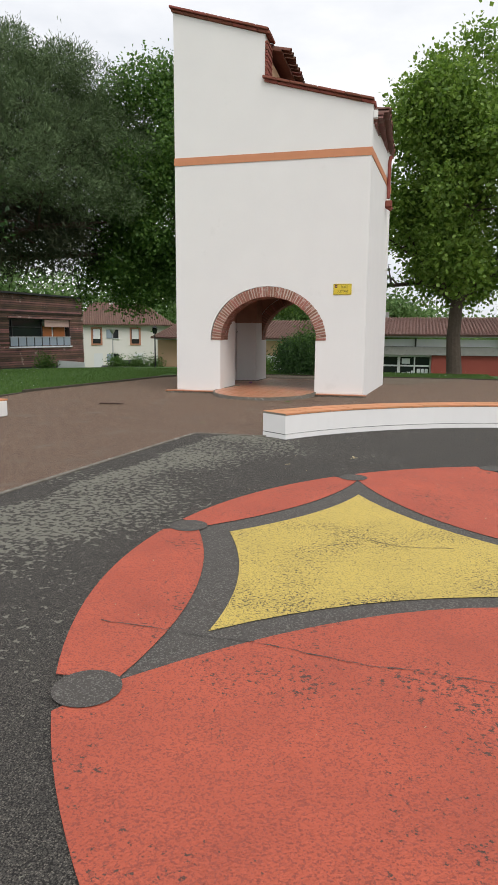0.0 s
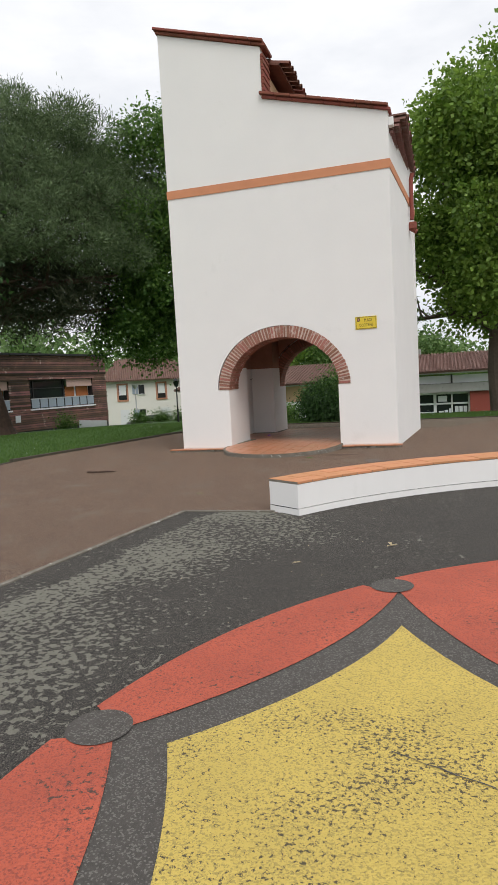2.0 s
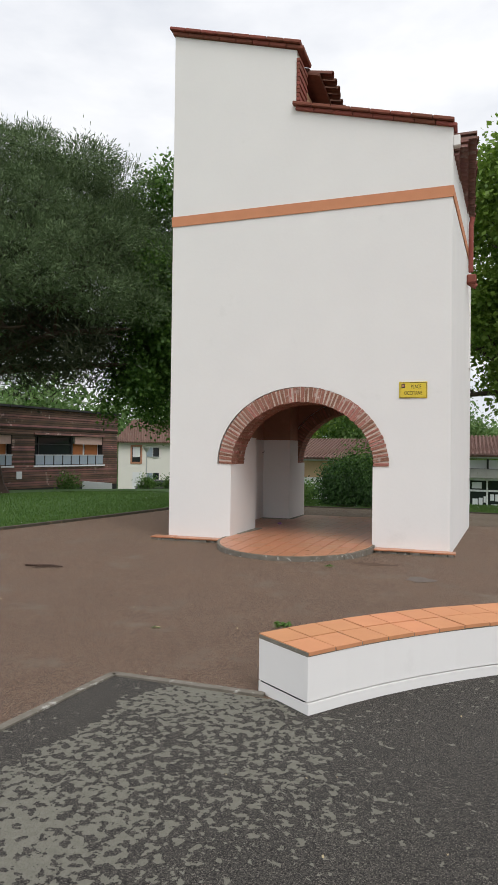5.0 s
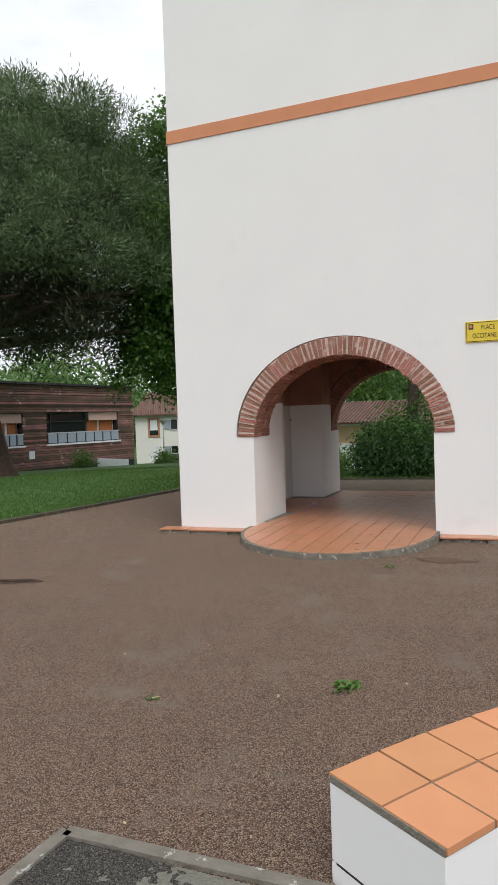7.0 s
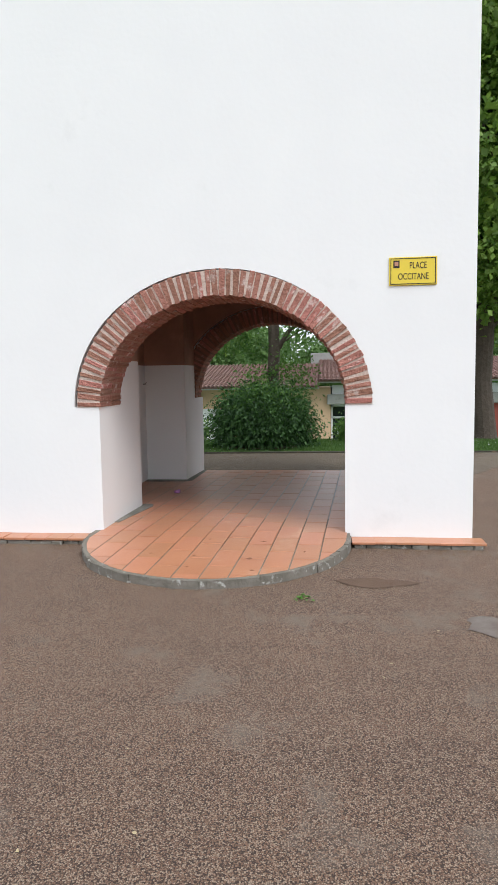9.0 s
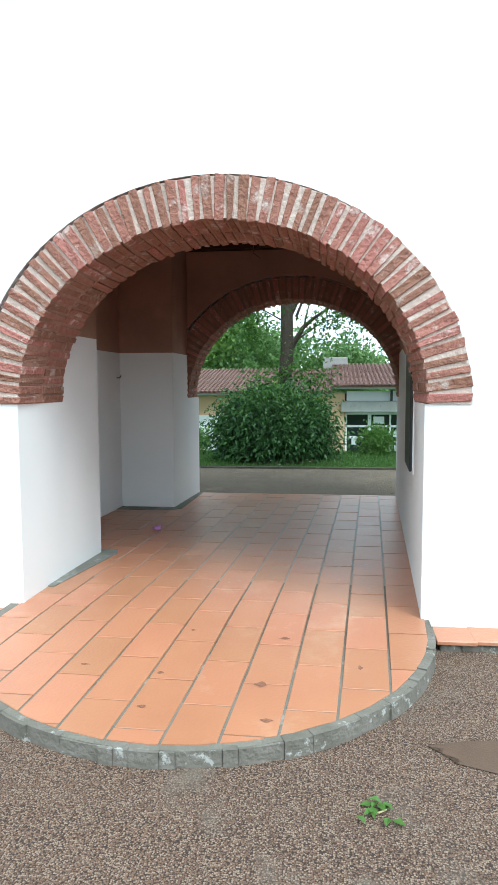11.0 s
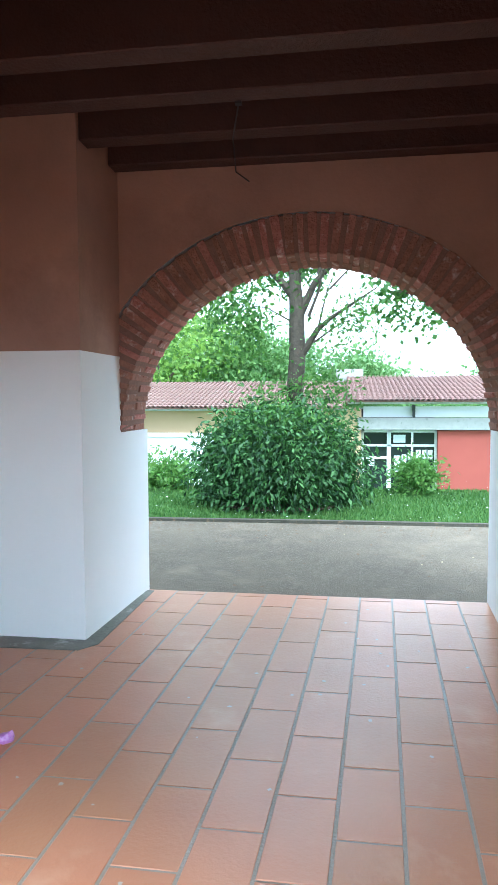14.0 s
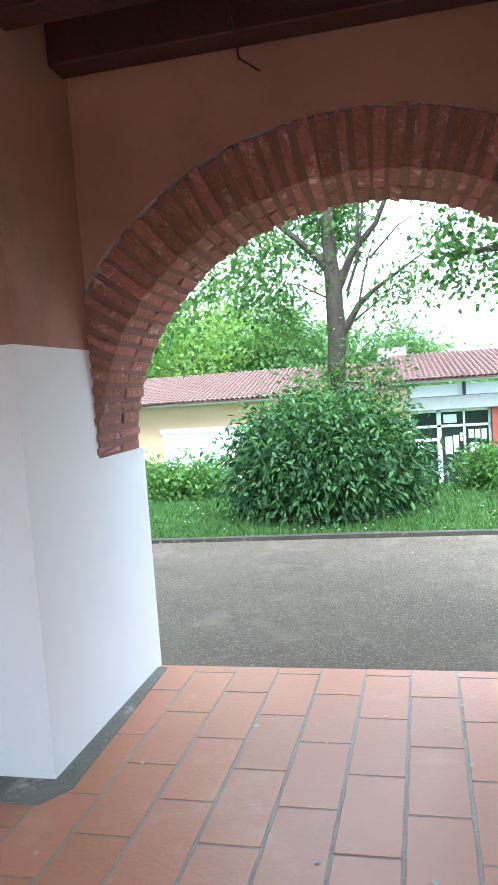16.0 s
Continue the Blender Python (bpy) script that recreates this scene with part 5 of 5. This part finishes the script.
for a, b, c0, d0 in tb_windows:
    # loggia back coloured near-black in place of the shade inside
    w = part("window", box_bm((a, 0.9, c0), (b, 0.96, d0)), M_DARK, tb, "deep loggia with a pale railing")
    part("frame", box_bm((a - 0.1, 0.02, d0), (b + 0.1, 0.14, d0 + 0.12)), M_CLAD, w)
    part("sill", box_bm((a - 0.1, 0.0, c0 - 0.1), (b + 0.1, 0.16, c0)), M_PLAINWHITE, w)
    mid = a + (b - a) * 0.56
    part("pane", box_bm((a + 0.05, 0.50, c0 + 0.02), (mid, 0.53, d0 - 0.02)), M_GLASS, w, "dark window glass")
    for x0, x1, z0, z1 in ((a, a + 0.12, c0, d0), (a + 0.55, a + 0.63, c0, d0), (mid - 0.06, mid + 0.08, c0, d0), (a, mid, d0 - 0.62, d0 - 0.55), (a, mid, d0 - 0.10, d0)):
        part("frame_bar", box_bm((x0, 0.42, z0), (x1, 0.498, z1)), M_DARK, w)
    part("curtain", box_bm((a + (mid - a) * 0.62, 0.536, c0 + 0.1), (a + (mid - a) * 0.74, 0.56, d0 - 0.1)), M_REDWALL, w, "dark red curtain")
    for x0, x1 in ((mid + 0.22, mid + 0.22 + (b - mid) * 0.34), (mid + 0.42 + (b - mid) * 0.34, b - 0.12)):
        part("door_leaf", box_bm((x0, 0.50, c0 + 0.02), (x1, 0.55, d0 - 0.5), 0.01), M_ORANGEWOOD, w, "orange-brown timber door leaf")
    part("door_surround", box_bm((mid + 0.10, 0.56, c0 + 0.02), (b - 0.02, 0.60, d0 - 0.02)), M_PAPER, w)
    part("blind", box_bm((mid + 0.10, 0.2, d0 - 0.55), (b, 0.26, d0 - 0.03)), M_BLIND, w, "half-lowered pink blind")
    for i in range(8):
        x0 = a + (b - a) * i / 8
        part("railing_post", box_bm((x0 - 0.025, 0.05, c0), (x0 + 0.025, 0.10, c0 + 0.62)), M_DARK, w)
        part("railing_panel", box_bm((x0 + 0.05, 0.06, c0 + 0.05), (x0 + (b - a) / 8 - 0.05, 0.09, c0 + 0.62)), M_BLUEGREY, w)
    part("handrail", box_bm((a, 0.04, c0 + 0.62), (b, 0.11, c0 + 0.68)), M_FRAME, w)
part("roof", box_bm((-14.2, -0.1, 4.22), (L + 0.15, 7.2, 4.34)), M_DARK, tb)
part("wall_sign", box_bm((0.75, 0.02, -0.1), (1.15, 0.06, 0.35)), M_PAPER, tb, "small white sign")
ramp = empty("ramp_wall", "low white ramp wall below the timber building", "wall", (-18.6, 22.5, -0.2), 38)
part("wall", prism_bm([(0, 0), (1.7, 0), (1.7, 0.2), (0, 0.2)], -0.9, lambda x, y: -0.1 - 0.08 * x), M_PLAINWHITE, ramp)
for i, (x, y, s) in enumerate(((-19.2, 22.0, 0.8), (-15.8, 25.2, 0.7), (-14.8, 26.2, 0.6), (-14.0, 27.2, 0.7))):
    sh = empty("shrub", "dark rounded garden shrub", "bush", (x, y, gz(x, y)), group="shrubs by the houses")
    part("stems", tube_bm([(0, 0, -0.02), (0, 0, s * 0.6)], [0.04, 0.02], 6), M_BARK, sh)
    leaf_cloud("foliage", [(0, 0, s * 0.4), (s * 0.4, 0, s * 0.35), (-s * 0.4, 0, s * 0.35)], [s * 0.5] * 3, 1200, 0.12, M_PLANE_DARK, sh, 120 + i, shell=0.4)

# ---- cream house ----
house = empty("cream_house", "two-storey cream house with a hipped tile roof", "house", (-27.9, 42.5, -0.4), 27.4)
part("wall", box_bm((0, 0, -2.2), (8.8, 7, 2.66)), M_HOUSE, house)
roof_bm = bmesh.new()
e = [(-0.5, -0.5, 2.62), (9.3, -0.5, 2.62), (9.3, 7.5, 2.62), (-0.5, 7.5, 2.62), (1.2, 3.5, 4.85), (6.4, 3.5, 4.85)]
ev = [roof_bm.verts.new(p) for p in e]
for f in ((0, 1, 5, 4), (1, 2, 5), (2, 3, 4, 5), (3, 0, 4), (3, 2, 1, 0)):
    roof_bm.faces.new([ev[i] for i in f])
hr = part("roof", roof_bm, M_ROOF, house, "hipped red tile roof")
rows_bm = bmesh.new()
for i in range(54):
    x = -0.4 + i * 0.21
    if x > 9.2:
        break
    top = min(1.0, (x + 0.5) / 1.7, (9.3 - x) / 2.9)
    add_tube(rows_bm, [(x, -0.52, 2.67), (x, -0.5 + 4.0 * top, 2.67 + 2.25 * top)], [0.075, 0.06], 6)
tagged(part("roof_covering", rows_bm, M_ROOF, hr), "half-round clay tiles in courses", kind="stuff")
for x in (3.0, 5.2):
    part("chimney", box_bm((x, 3.2, 4.7), (x + 0.35, 3.6, 5.4)), M_HOUSE, hr)
for x, z, w, h, frame_w in ((1.25, 0.85, 0.75, 1.4, 0.16), (4.95, 0.85, 0.75, 1.4, 0.16), (3.15, 1.35, 0.55, 0.85, 0.0), (3.15, -0.95, 0.55, 0.8, 0.0), (1.3, -1.6, 0.85, 1.5, 0.0), (5.2, -1.6, 0.9, 1.5, 0.0), (7.6, -1.6, 0.7, 1.5, 0.0)):
    w_ob = part("window", box_bm((x, -0.03, z), (x + w, -0.01, z + h)), M_GLASS if frame_w or w < 0.6 else M_PLAINWHITE, house)
    if frame_w:
        fb = bmesh.new()
        for lo, hi in (((x - frame_w, z - frame_w), (x + w + frame_w, z)), ((x - frame_w, z + h), (x + w + frame_w, z + h + frame_w)), ((x - frame_w, z), (x, z + h)), ((x + w, z), (x + w + frame_w, z + h))):
            add_box(fb, (lo[0], -0.06, lo[1]), (hi[0], 0.0, hi[1]))
        part("frame", fb, M_RUSSET, w_ob, "russet brick surround")
        part("blind", box_bm((x + 0.05, -0.05, z + 0.45), (x + w - 0.05, -0.031, z + h)), M_PLAINWHITE, w_ob)
    else:
        part("sill", box_bm((x - 0.05, -0.1, z - 0.06), (x + w + 0.05, 0, z)), M_PLAINWHITE, w_ob)
    if w < 0.6:
        part("shutter", box_bm((x - 0.6, -0.06, z), (x - 0.04, -0.005, z + h)), M_BLUEGREY, w_ob, "open pale blue shutter")


def lamp_post(name, at, h, mat, label, lantern):
    thing = empty(name, label, "street lamp", at)
    part("pole", tube_bm([(0, 0, -0.1), (0, 0, 0.5), (0, 0, h - 0.35)], [0.07, 0.05, 0.035], 8), mat, thing)
    if lantern:
        part("lantern", tube_bm([(0, 0, h - 0.35), (0, 0, h - 0.05), (0, 0, h)], [0.10, 0.2, 0.05], 6), M_GLASS, thing, "dark glass lantern")
        part("cap", tube_bm([(0, 0, h), (0, 0, h + 0.14)], [0.22, 0.03], 6), mat, thing)
    else:
        part("head", tube_bm([(0, 0, h - 0.35), (0, 0, h - 0.08), (0, 0, h)], [0.05, 0.24, 0.26], 10), mat, thing)
    return thing


lamp_post("street_lamp", (-17.75, 28.7, gz(-17.75, 28.7)), 3.1, M_FRAME, "pale grey lamp post with a conical head", False)
lamp_post("street_lamp", (-11.84, 22.23, gz(-11.84, 22.23)), 2.4, M_DARK, "black lantern street lamp", True)
car = empty("parked_car", "dark parked car half hidden by the lawn", "car", (-19.0, 33.7, gz(-19, 33.7) + 0.82), 31)
part("body", box_bm((-2.0, -0.8, -0.5), (2.0, 0.8, 0.05), 0.15), M_DARK, car)
part("cabin", box_bm((-1.1, -0.7, 0.0), (1.2, 0.7, 0.5), 0.18), M_GLASS, car)
for x in (-1.3, 1.3):
    for y in (-0.8, 0.8):
        part("wheel", tube_bm([(x, y - 0.1, -0.5), (x, y + 0.1, -0.5)], [0.32, 0.32], 14), M_DARK, car)

# ---- floor tiles of the passage ----
floor = empty("floor", "terracotta floor tiles with grey joints, worn and dusty", "floor", kind="structure")

edge = platform_edge(20, -0.03)
full_tile = None
TX, TY, SK = 0.2105, 0.3965, 0.0615
for i in range(-9, 9):
    for j in range(-4, 12):
        x0 = 0.107 + i * TX
        y0 = -0.02 + j * TY + ((i + 1) % 2) * TY / 2
        quad = [(0.006, 0.0042), (TX - 0.006, 0.0042), (TX - 0.006, TY - 0.0042), (0.006, TY - 0.0042)]
        q = [(x0 + a + SK * (y0 + b), y0 + b) for a, b in quad]
        yc = y0 + TY / 2
        xc = x0 + TX / 2 + SK * yc
        if yc > YB + 0.3 or xc < -1.75 or xc > 1.5 or yc < -1.6:
            continue
        cut = q
        if y0 < 0.3:
            for a, b in zip(edge, edge[1:]):
                cut = clip(cut, b, a) if cut else cut
            if xc > 1.16 or xc < -1.2:
                cut = cut if y0 > 0.2 else []
        cut = clip(cut, (5, YB - 0.015), (-5, YB - 0.015)) if cut else cut
        if len(cut) < 3:
            continue
        if len(cut) == 4 and max(abs(a[0] - b[0]) + abs(a[1] - b[1]) for a, b in zip(cut, q)) < 1e-6:
            if full_tile is None:
                base = [(a + SK * b, b) for a, b in quad]
                bm = prism_bm(base, -0.014, 0.0)
                bmesh.ops.bevel(bm, geom=[e for e in bm.edges if all(v.co.z > -0.001 for v in e.verts)], offset=0.002, segments=1, affect="EDGES")
                ob = part("tile", bm, M_TILE, floor)
                full_tile = ob.data
            else:
                ob = new("tile", full_tile)
                ob.parent = floor
            ob.location = (x0 + SK * y0, y0, floor_z(y0) + random.uniform(-0.0008, 0.0008))
            ob.rotation_euler = (math.atan2(floor_z(y0 + TY) - floor_z(y0), TY), 0, 0)
        else:
            up = random.uniform(-0.0008, 0.0008)
            part("tile", prism_bm(cut, lambda x, y: floor_z(y) - 0.014, lambda x, y: floor_z(y) + up), M_TILE, floor)


# ---- small things ----


def blades(name, count, area, height, seed, label):
    """Grass blades over a patch of lawn; area(u, v) gives a place."""
    rng = np.random.default_rng(seed)
    uv = rng.random((count, 2))
    p = np.array([area(u, v) for u, v in uv])
    a = rng.random(count) * 2 * math.pi
    h = height * (0.5 + rng.random(count))
    w = 0.006 + 0.006 * rng.random(count)
    side = np.c_[np.cos(a) * w, np.sin(a) * w, np.zeros(count)]
    lean = np.c_[rng.normal(size=count) * h * 0.35, rng.normal(size=count) * h * 0.35, h]
    v = np.stack([p - side, p + side, p + lean], 1).reshape(-1, 3)
    me = bpy.data.meshes.new(name)
    me.vertices.add(len(v))
    me.vertices.foreach_set("co", v.ravel())
    me.loops.add(count * 3)
    me.loops.foreach_set("vertex_index", np.arange(count * 3, dtype=np.int32))
    me.polygons.add(count)
    me.polygons.foreach_set("loop_start", np.arange(count, dtype=np.int32) * 3)
    me.update()
    me.materials.append(M_BLADE)
    return tagged(new(name, me), label, "grass", kind="stuff")


def rear_lawn(u, v):
    x, y = -7 + 13 * u, 7.28 + 3.6 * v ** 1.3
    return x, y, ground_height(x, y) - 0.02


def left_lawn(u, v):
    y = -3 + 20 * u
    x = -5.0 - 0.13 * abs(y - 5) - 9 * v ** 1.5
    return x, y, ground_height(x, y) - 0.02


blades("grass", 60000, rear_lawn, 0.045, 200, "short green grass of the rear lawn")
blades("grass", 60000, left_lawn, 0.05, 201, "short green grass of the side lawn")


def spray(name, places, size, mat, seed, label, category, up=0.05):
    rng = random.Random(seed)
    vs, fs = [], []
    for x, y, z in places:
        n, s = 5, size * rng.uniform(0.6, 1.3)
        base = len(vs)
        for k in range(n):
            t = 2 * math.pi * k / n + rng.random()
            vs.append((x + s * math.cos(t), y + s * math.sin(t), z + up * rng.random()))
        fs.append(tuple(range(base, base + n)))
    return tagged(raw_object(name, vs, fs, mat), label, category, kind="stuff")


rd = random.Random(7)
spray("daisies", [(*rear_lawn(rd.random(), rd.random())[:2], 0.10 + rd.uniform(-0.02, 0.01)) for _ in range(420)], 0.011, M_DAISY, 8, "white daisies in the rear lawn", "daisies", 0.01)
spray("daisies", [(p[0], p[1], p[2] + 0.07) for p in (left_lawn(rd.random(), rd.random()) for _ in range(200))], 0.014, M_DAISY, 9, "white daisies in the side lawn", "daisies", 0.01)
spray("leaf_litter", [(x, y, path_z(y) + 0.004) for x, y in ((rd.uniform(-5, 6), rd.uniform(-6, 7)) for _ in range(260)) if not (-2.5 < x < 2.5 and -1.5 < y < 4.2)], 0.008, M_STRAW, 10, "scattered crumbs of dry leaves on the paving", "leaf litter", 0.012)
spray("leaf_litter", [(rd.uniform(1.0, 9), rd.uniform(-13, -6.2), 0.022) for _ in range(90)], 0.005, M_STRAW, 11, "scattered crumbs of dry leaves on the asphalt", "leaf litter", 0.010)
spray("leaf_litter", [(rd.uniform(-2.8, 4.8), 7.05 - abs(rd.gauss(0, 0.28)), 0.06) for _ in range(330)] + [(rd.uniform(-2.4, 4.4), rd.uniform(4.3, 7.0), 0.058) for _ in range(160)], 0.013, M_LITTER, 14, "brown leaf crumbs along the lawn kerb", "leaf litter", 0.012)
spray("leaf_litter", [(rd.gauss(s0 * 1.7, 0.7), -0.23 - abs(rd.gauss(0, 0.12)), 0.05) for s0 in (-1, 1) for _ in range(120)], 0.011, M_LITTER, 15, "dark crumbs and grit along the tower footing", "leaf litter", 0.010)
spray("bird_droppings", [(rd.gauss(0.78, 0.18), rd.gauss(0.99, 0.035), FLOOR + 0.003) for _ in range(34)] + [(rd.gauss(-0.3, 0.05), rd.gauss(0.57, 0.05), FLOOR + 0.003) for _ in range(7)]
      + [(rd.uniform(-0.9, 1.2), rd.uniform(0.1, 3.8), FLOOR + 0.003) for _ in range(60)], 0.009, M_DROPPING, 12, "white splashes on the floor tiles", "droppings", 0.001)


def leaf_bunch(name, at, count, size, mat, label, category, seed, tall=0.06, spread=1.3):
    """A flat sprig: pointed leaves fanning out from one stem."""
    rng = random.Random(seed)
    thing = empty(name, label, category, at)
    part("stem", tube_bm([(0, 0, 0.004), (size * 0.8, size * 0.3, 0.012)], [0.004, 0.002], 5), M_STRAW, thing)
    for k in range(count):
        t, s = 2 * math.pi * k / count + rng.uniform(-0.3, 0.3), size * rng.uniform(0.7, 1.2)
        bm = bmesh.new()
        d, n = Vector((math.cos(t), math.sin(t), 0)), Vector((-math.sin(t), math.cos(t), 0))
        z = rng.uniform(0.2, 1) * tall
        o = Vector((rng.uniform(-1, 1), rng.uniform(-1, 1), 0)) * size * spread
        pts = [o + Vector((0, 0, 0.005)), o + d * s * 0.45 + n * s * 0.28 + Vector((0, 0, z * 0.8)), o + d * s + Vector((0, 0, z * 0.5)), o + d * s * 0.45 - n * s * 0.28 + Vector((0, 0, z * 0.7)), o + d * s * 0.5 + Vector((0, 0, z * 0.45))]
        v = [bm.verts.new(p) for p in pts]
        bm.faces.new((v[0], v[1], v[4])), bm.faces.new((v[1], v[2], v[4])), bm.faces.new((v[2], v[3], v[4])), bm.faces.new((v[3], v[0], v[4]))
        part("leaf", bm, mat, thing)
    return thing


leaf_bunch("fallen_sprig", (0.98, -4.33, 0.0), 30, 0.055, M_SHRUB, "fresh green fallen sprig on the paving", "leaves", 1)
leaf_bunch("fallen_sprig", (0.79, -1.5, 0.035), 14, 0.045, M_SHRUB, "small green fallen sprig on the paving", "leaves", 2, 0.04)
leaf_bunch("fallen_leaf", (-0.03, -4.77, 0.002), 3, 0.055, M_ROBINIA, "single yellow-green fallen leaf", "leaf", 3, 0.015, 0.15)
leaf_bunch("fallen_leaf", (2.66, -7.28, 0.008), 3, 0.06, M_STRAW, "pale dry fallen leaf on the asphalt", "leaf", 4, 0.04, 0.15)
leaf_bunch("fallen_leaf", (1.97, -7.85, 0.008), 3, 0.045, M_STRAW, "pale dry fallen leaf on the asphalt", "leaf", 5, 0.015, 0.15)
twig = empty("fallen_branch", "short dark fallen branch on the paving", "branch", (-2.62, -2.82, 0.012), 20)
part("stick", tube_bm([(-0.22, 0.05, 0.02), (-0.05, 0.0, 0.025), (0.12, 0.03, 0.02), (0.27, -0.02, 0.015)], [0.012, 0.018, 0.016, 0.006], 6), M_PINEBARK, twig)
part("side_twig", tube_bm([(-0.1, 0.0, 0.03), (-0.2, -0.1, 0.06)], [0.008, 0.003], 5), M_PINEBARK, twig)
wrap = empty("sweet_wrapper", "crumpled purple sweet wrapper on the tiles", "wrapper", (-0.86, 1.95, FLOOR + 0.002), 30)
bm = bmesh.new()
bmesh.ops.create_icosphere(bm, subdivisions=2, radius=0.028)
for v in bm.verts:
    v.co = Vector((v.co.x * 1.5, v.co.y * 0.8, max(0, v.co.z * 0.8 + 0.02))) * (1 + 0.4 * noise.noise(v.co * 60))
part("foil", bm, M_PURPLE, wrap)


def blot(name, x, y, sx, sy, z, mat, seed, label, fall=path_z):
    """A flat irregular stain."""
    rng = random.Random(seed)
    bm = bmesh.new()
    bm.faces.new([bm.verts.new((x + sx * math.cos(t) * (1 + 0.25 * math.sin(3 * t + seed) + rng.uniform(-0.1, 0.1)), y + sy * math.sin(t) * (1 + 0.2 * math.cos(4 * t) + rng.uniform(-0.1, 0.1)), z)) for t in (2 * math.pi * k / 22 for k in range(22))])
    for v in bm.verts:
        v.co.z += fall(v.co.y) - fall(y)
    bmesh.ops.triangulate(bm, faces=bm.faces)
    return tagged(mesh_object(name, bm, mat), label, "stain", kind="structure")


blot("stain_1", 1.30, -1.13, 0.28, 0.10, path_z(-1.13) + 0.004, M_STAIN, 1, "dark damp hollow in the paving")
blot("stain_2", 1.95, -1.88, 0.17, 0.14, path_z(-1.88) + 0.004, M_DUST, 2, "pale grey patch on the paving")

for k, (x, y, sx, sy) in enumerate(((-0.48, -0.72, 0.035, 0.014), (-0.11, -0.76, 0.022, 0.018), (0.42, -0.34, 0.04, 0.02), (0.35, -0.82, 0.042, 0.036), (-0.11, -1.05, 0.03, 0.014), (0.40, -1.10, 0.04, 0.018), (-0.06, -0.29, 0.022, 0.014), (0.78, -0.62, 0.016, 0.03))):
    blot("tile_chip_%d" % (k + 1), x, y, sx * 0.6, sy * 0.6, floor_z(y) + 0.0025, M_CHIP, 20 + k, "dark chipped hollow in a floor tile", floor_z)


def crack(pts, name="crack"):
    bm = bmesh.new()
    rng = random.Random(len(pts))
    for (x0, y0), (x1, y1) in zip(pts, pts[1:]):
        k = max(2, int(math.dist((x0, y0), (x1, y1)) / 0.06))
        q = [(x0 + (x1 - x0) * i / k + rng.uniform(-0.008, 0.008), y0 + (y1 - y0) * i / k + rng.uniform(-0.008, 0.008)) for i in range(k + 1)]
        for u, v in zip(q, q[1:]):
            d = Vector((v[0] - u[0], v[1] - u[1])).normalized() * rng.uniform(0.001, 0.004)
            bm.faces.new([bm.verts.new((p[0] + s * d.y, p[1] - s * d.x, 0.0175)) for p, s in ((u, 1), (u, -1), (v, -1), (v, 1))])
    return part(name, bm, M_DARKPAINT, cross)


crack([(1.80, -12.02), (2.29, -12.04), (2.61, -12.05), (3.11, -12.13), (3.76, -12.15), (4.9, -12.2)])
crack([(2.9, -10.3), (3.25, -10.45), (3.6, -10.4)])

hook = empty("wall_hook", "small bent metal hook on the passage wall", "hook", (nx(2.9) + 0.001, 2.93, 1.5))
part("pin", tube_bm([(0, 0, 0), (0.035, 0, 0.0), (0.05, 0, 0.03)], [0.006, 0.006, 0.004], 6), M_DARK, hook)
wire = empty("hanging_wire", "thin dark cable over the beams", "cable", (0, 0, 0))
part("cable", tube_bm([(-0.05, 2.72, 2.853), (-0.14, 3.1, 2.850), (-0.18, 3.42, 2.852), (-0.20, 3.565, 2.84), (-0.12, 3.566, 2.78)], [0.004] * 5, 5), M_DARK, wire)
part("clip", box_bm((-0.065, 2.70, 2.846), (-0.035, 2.73, 2.858)), M_DARK, wire)
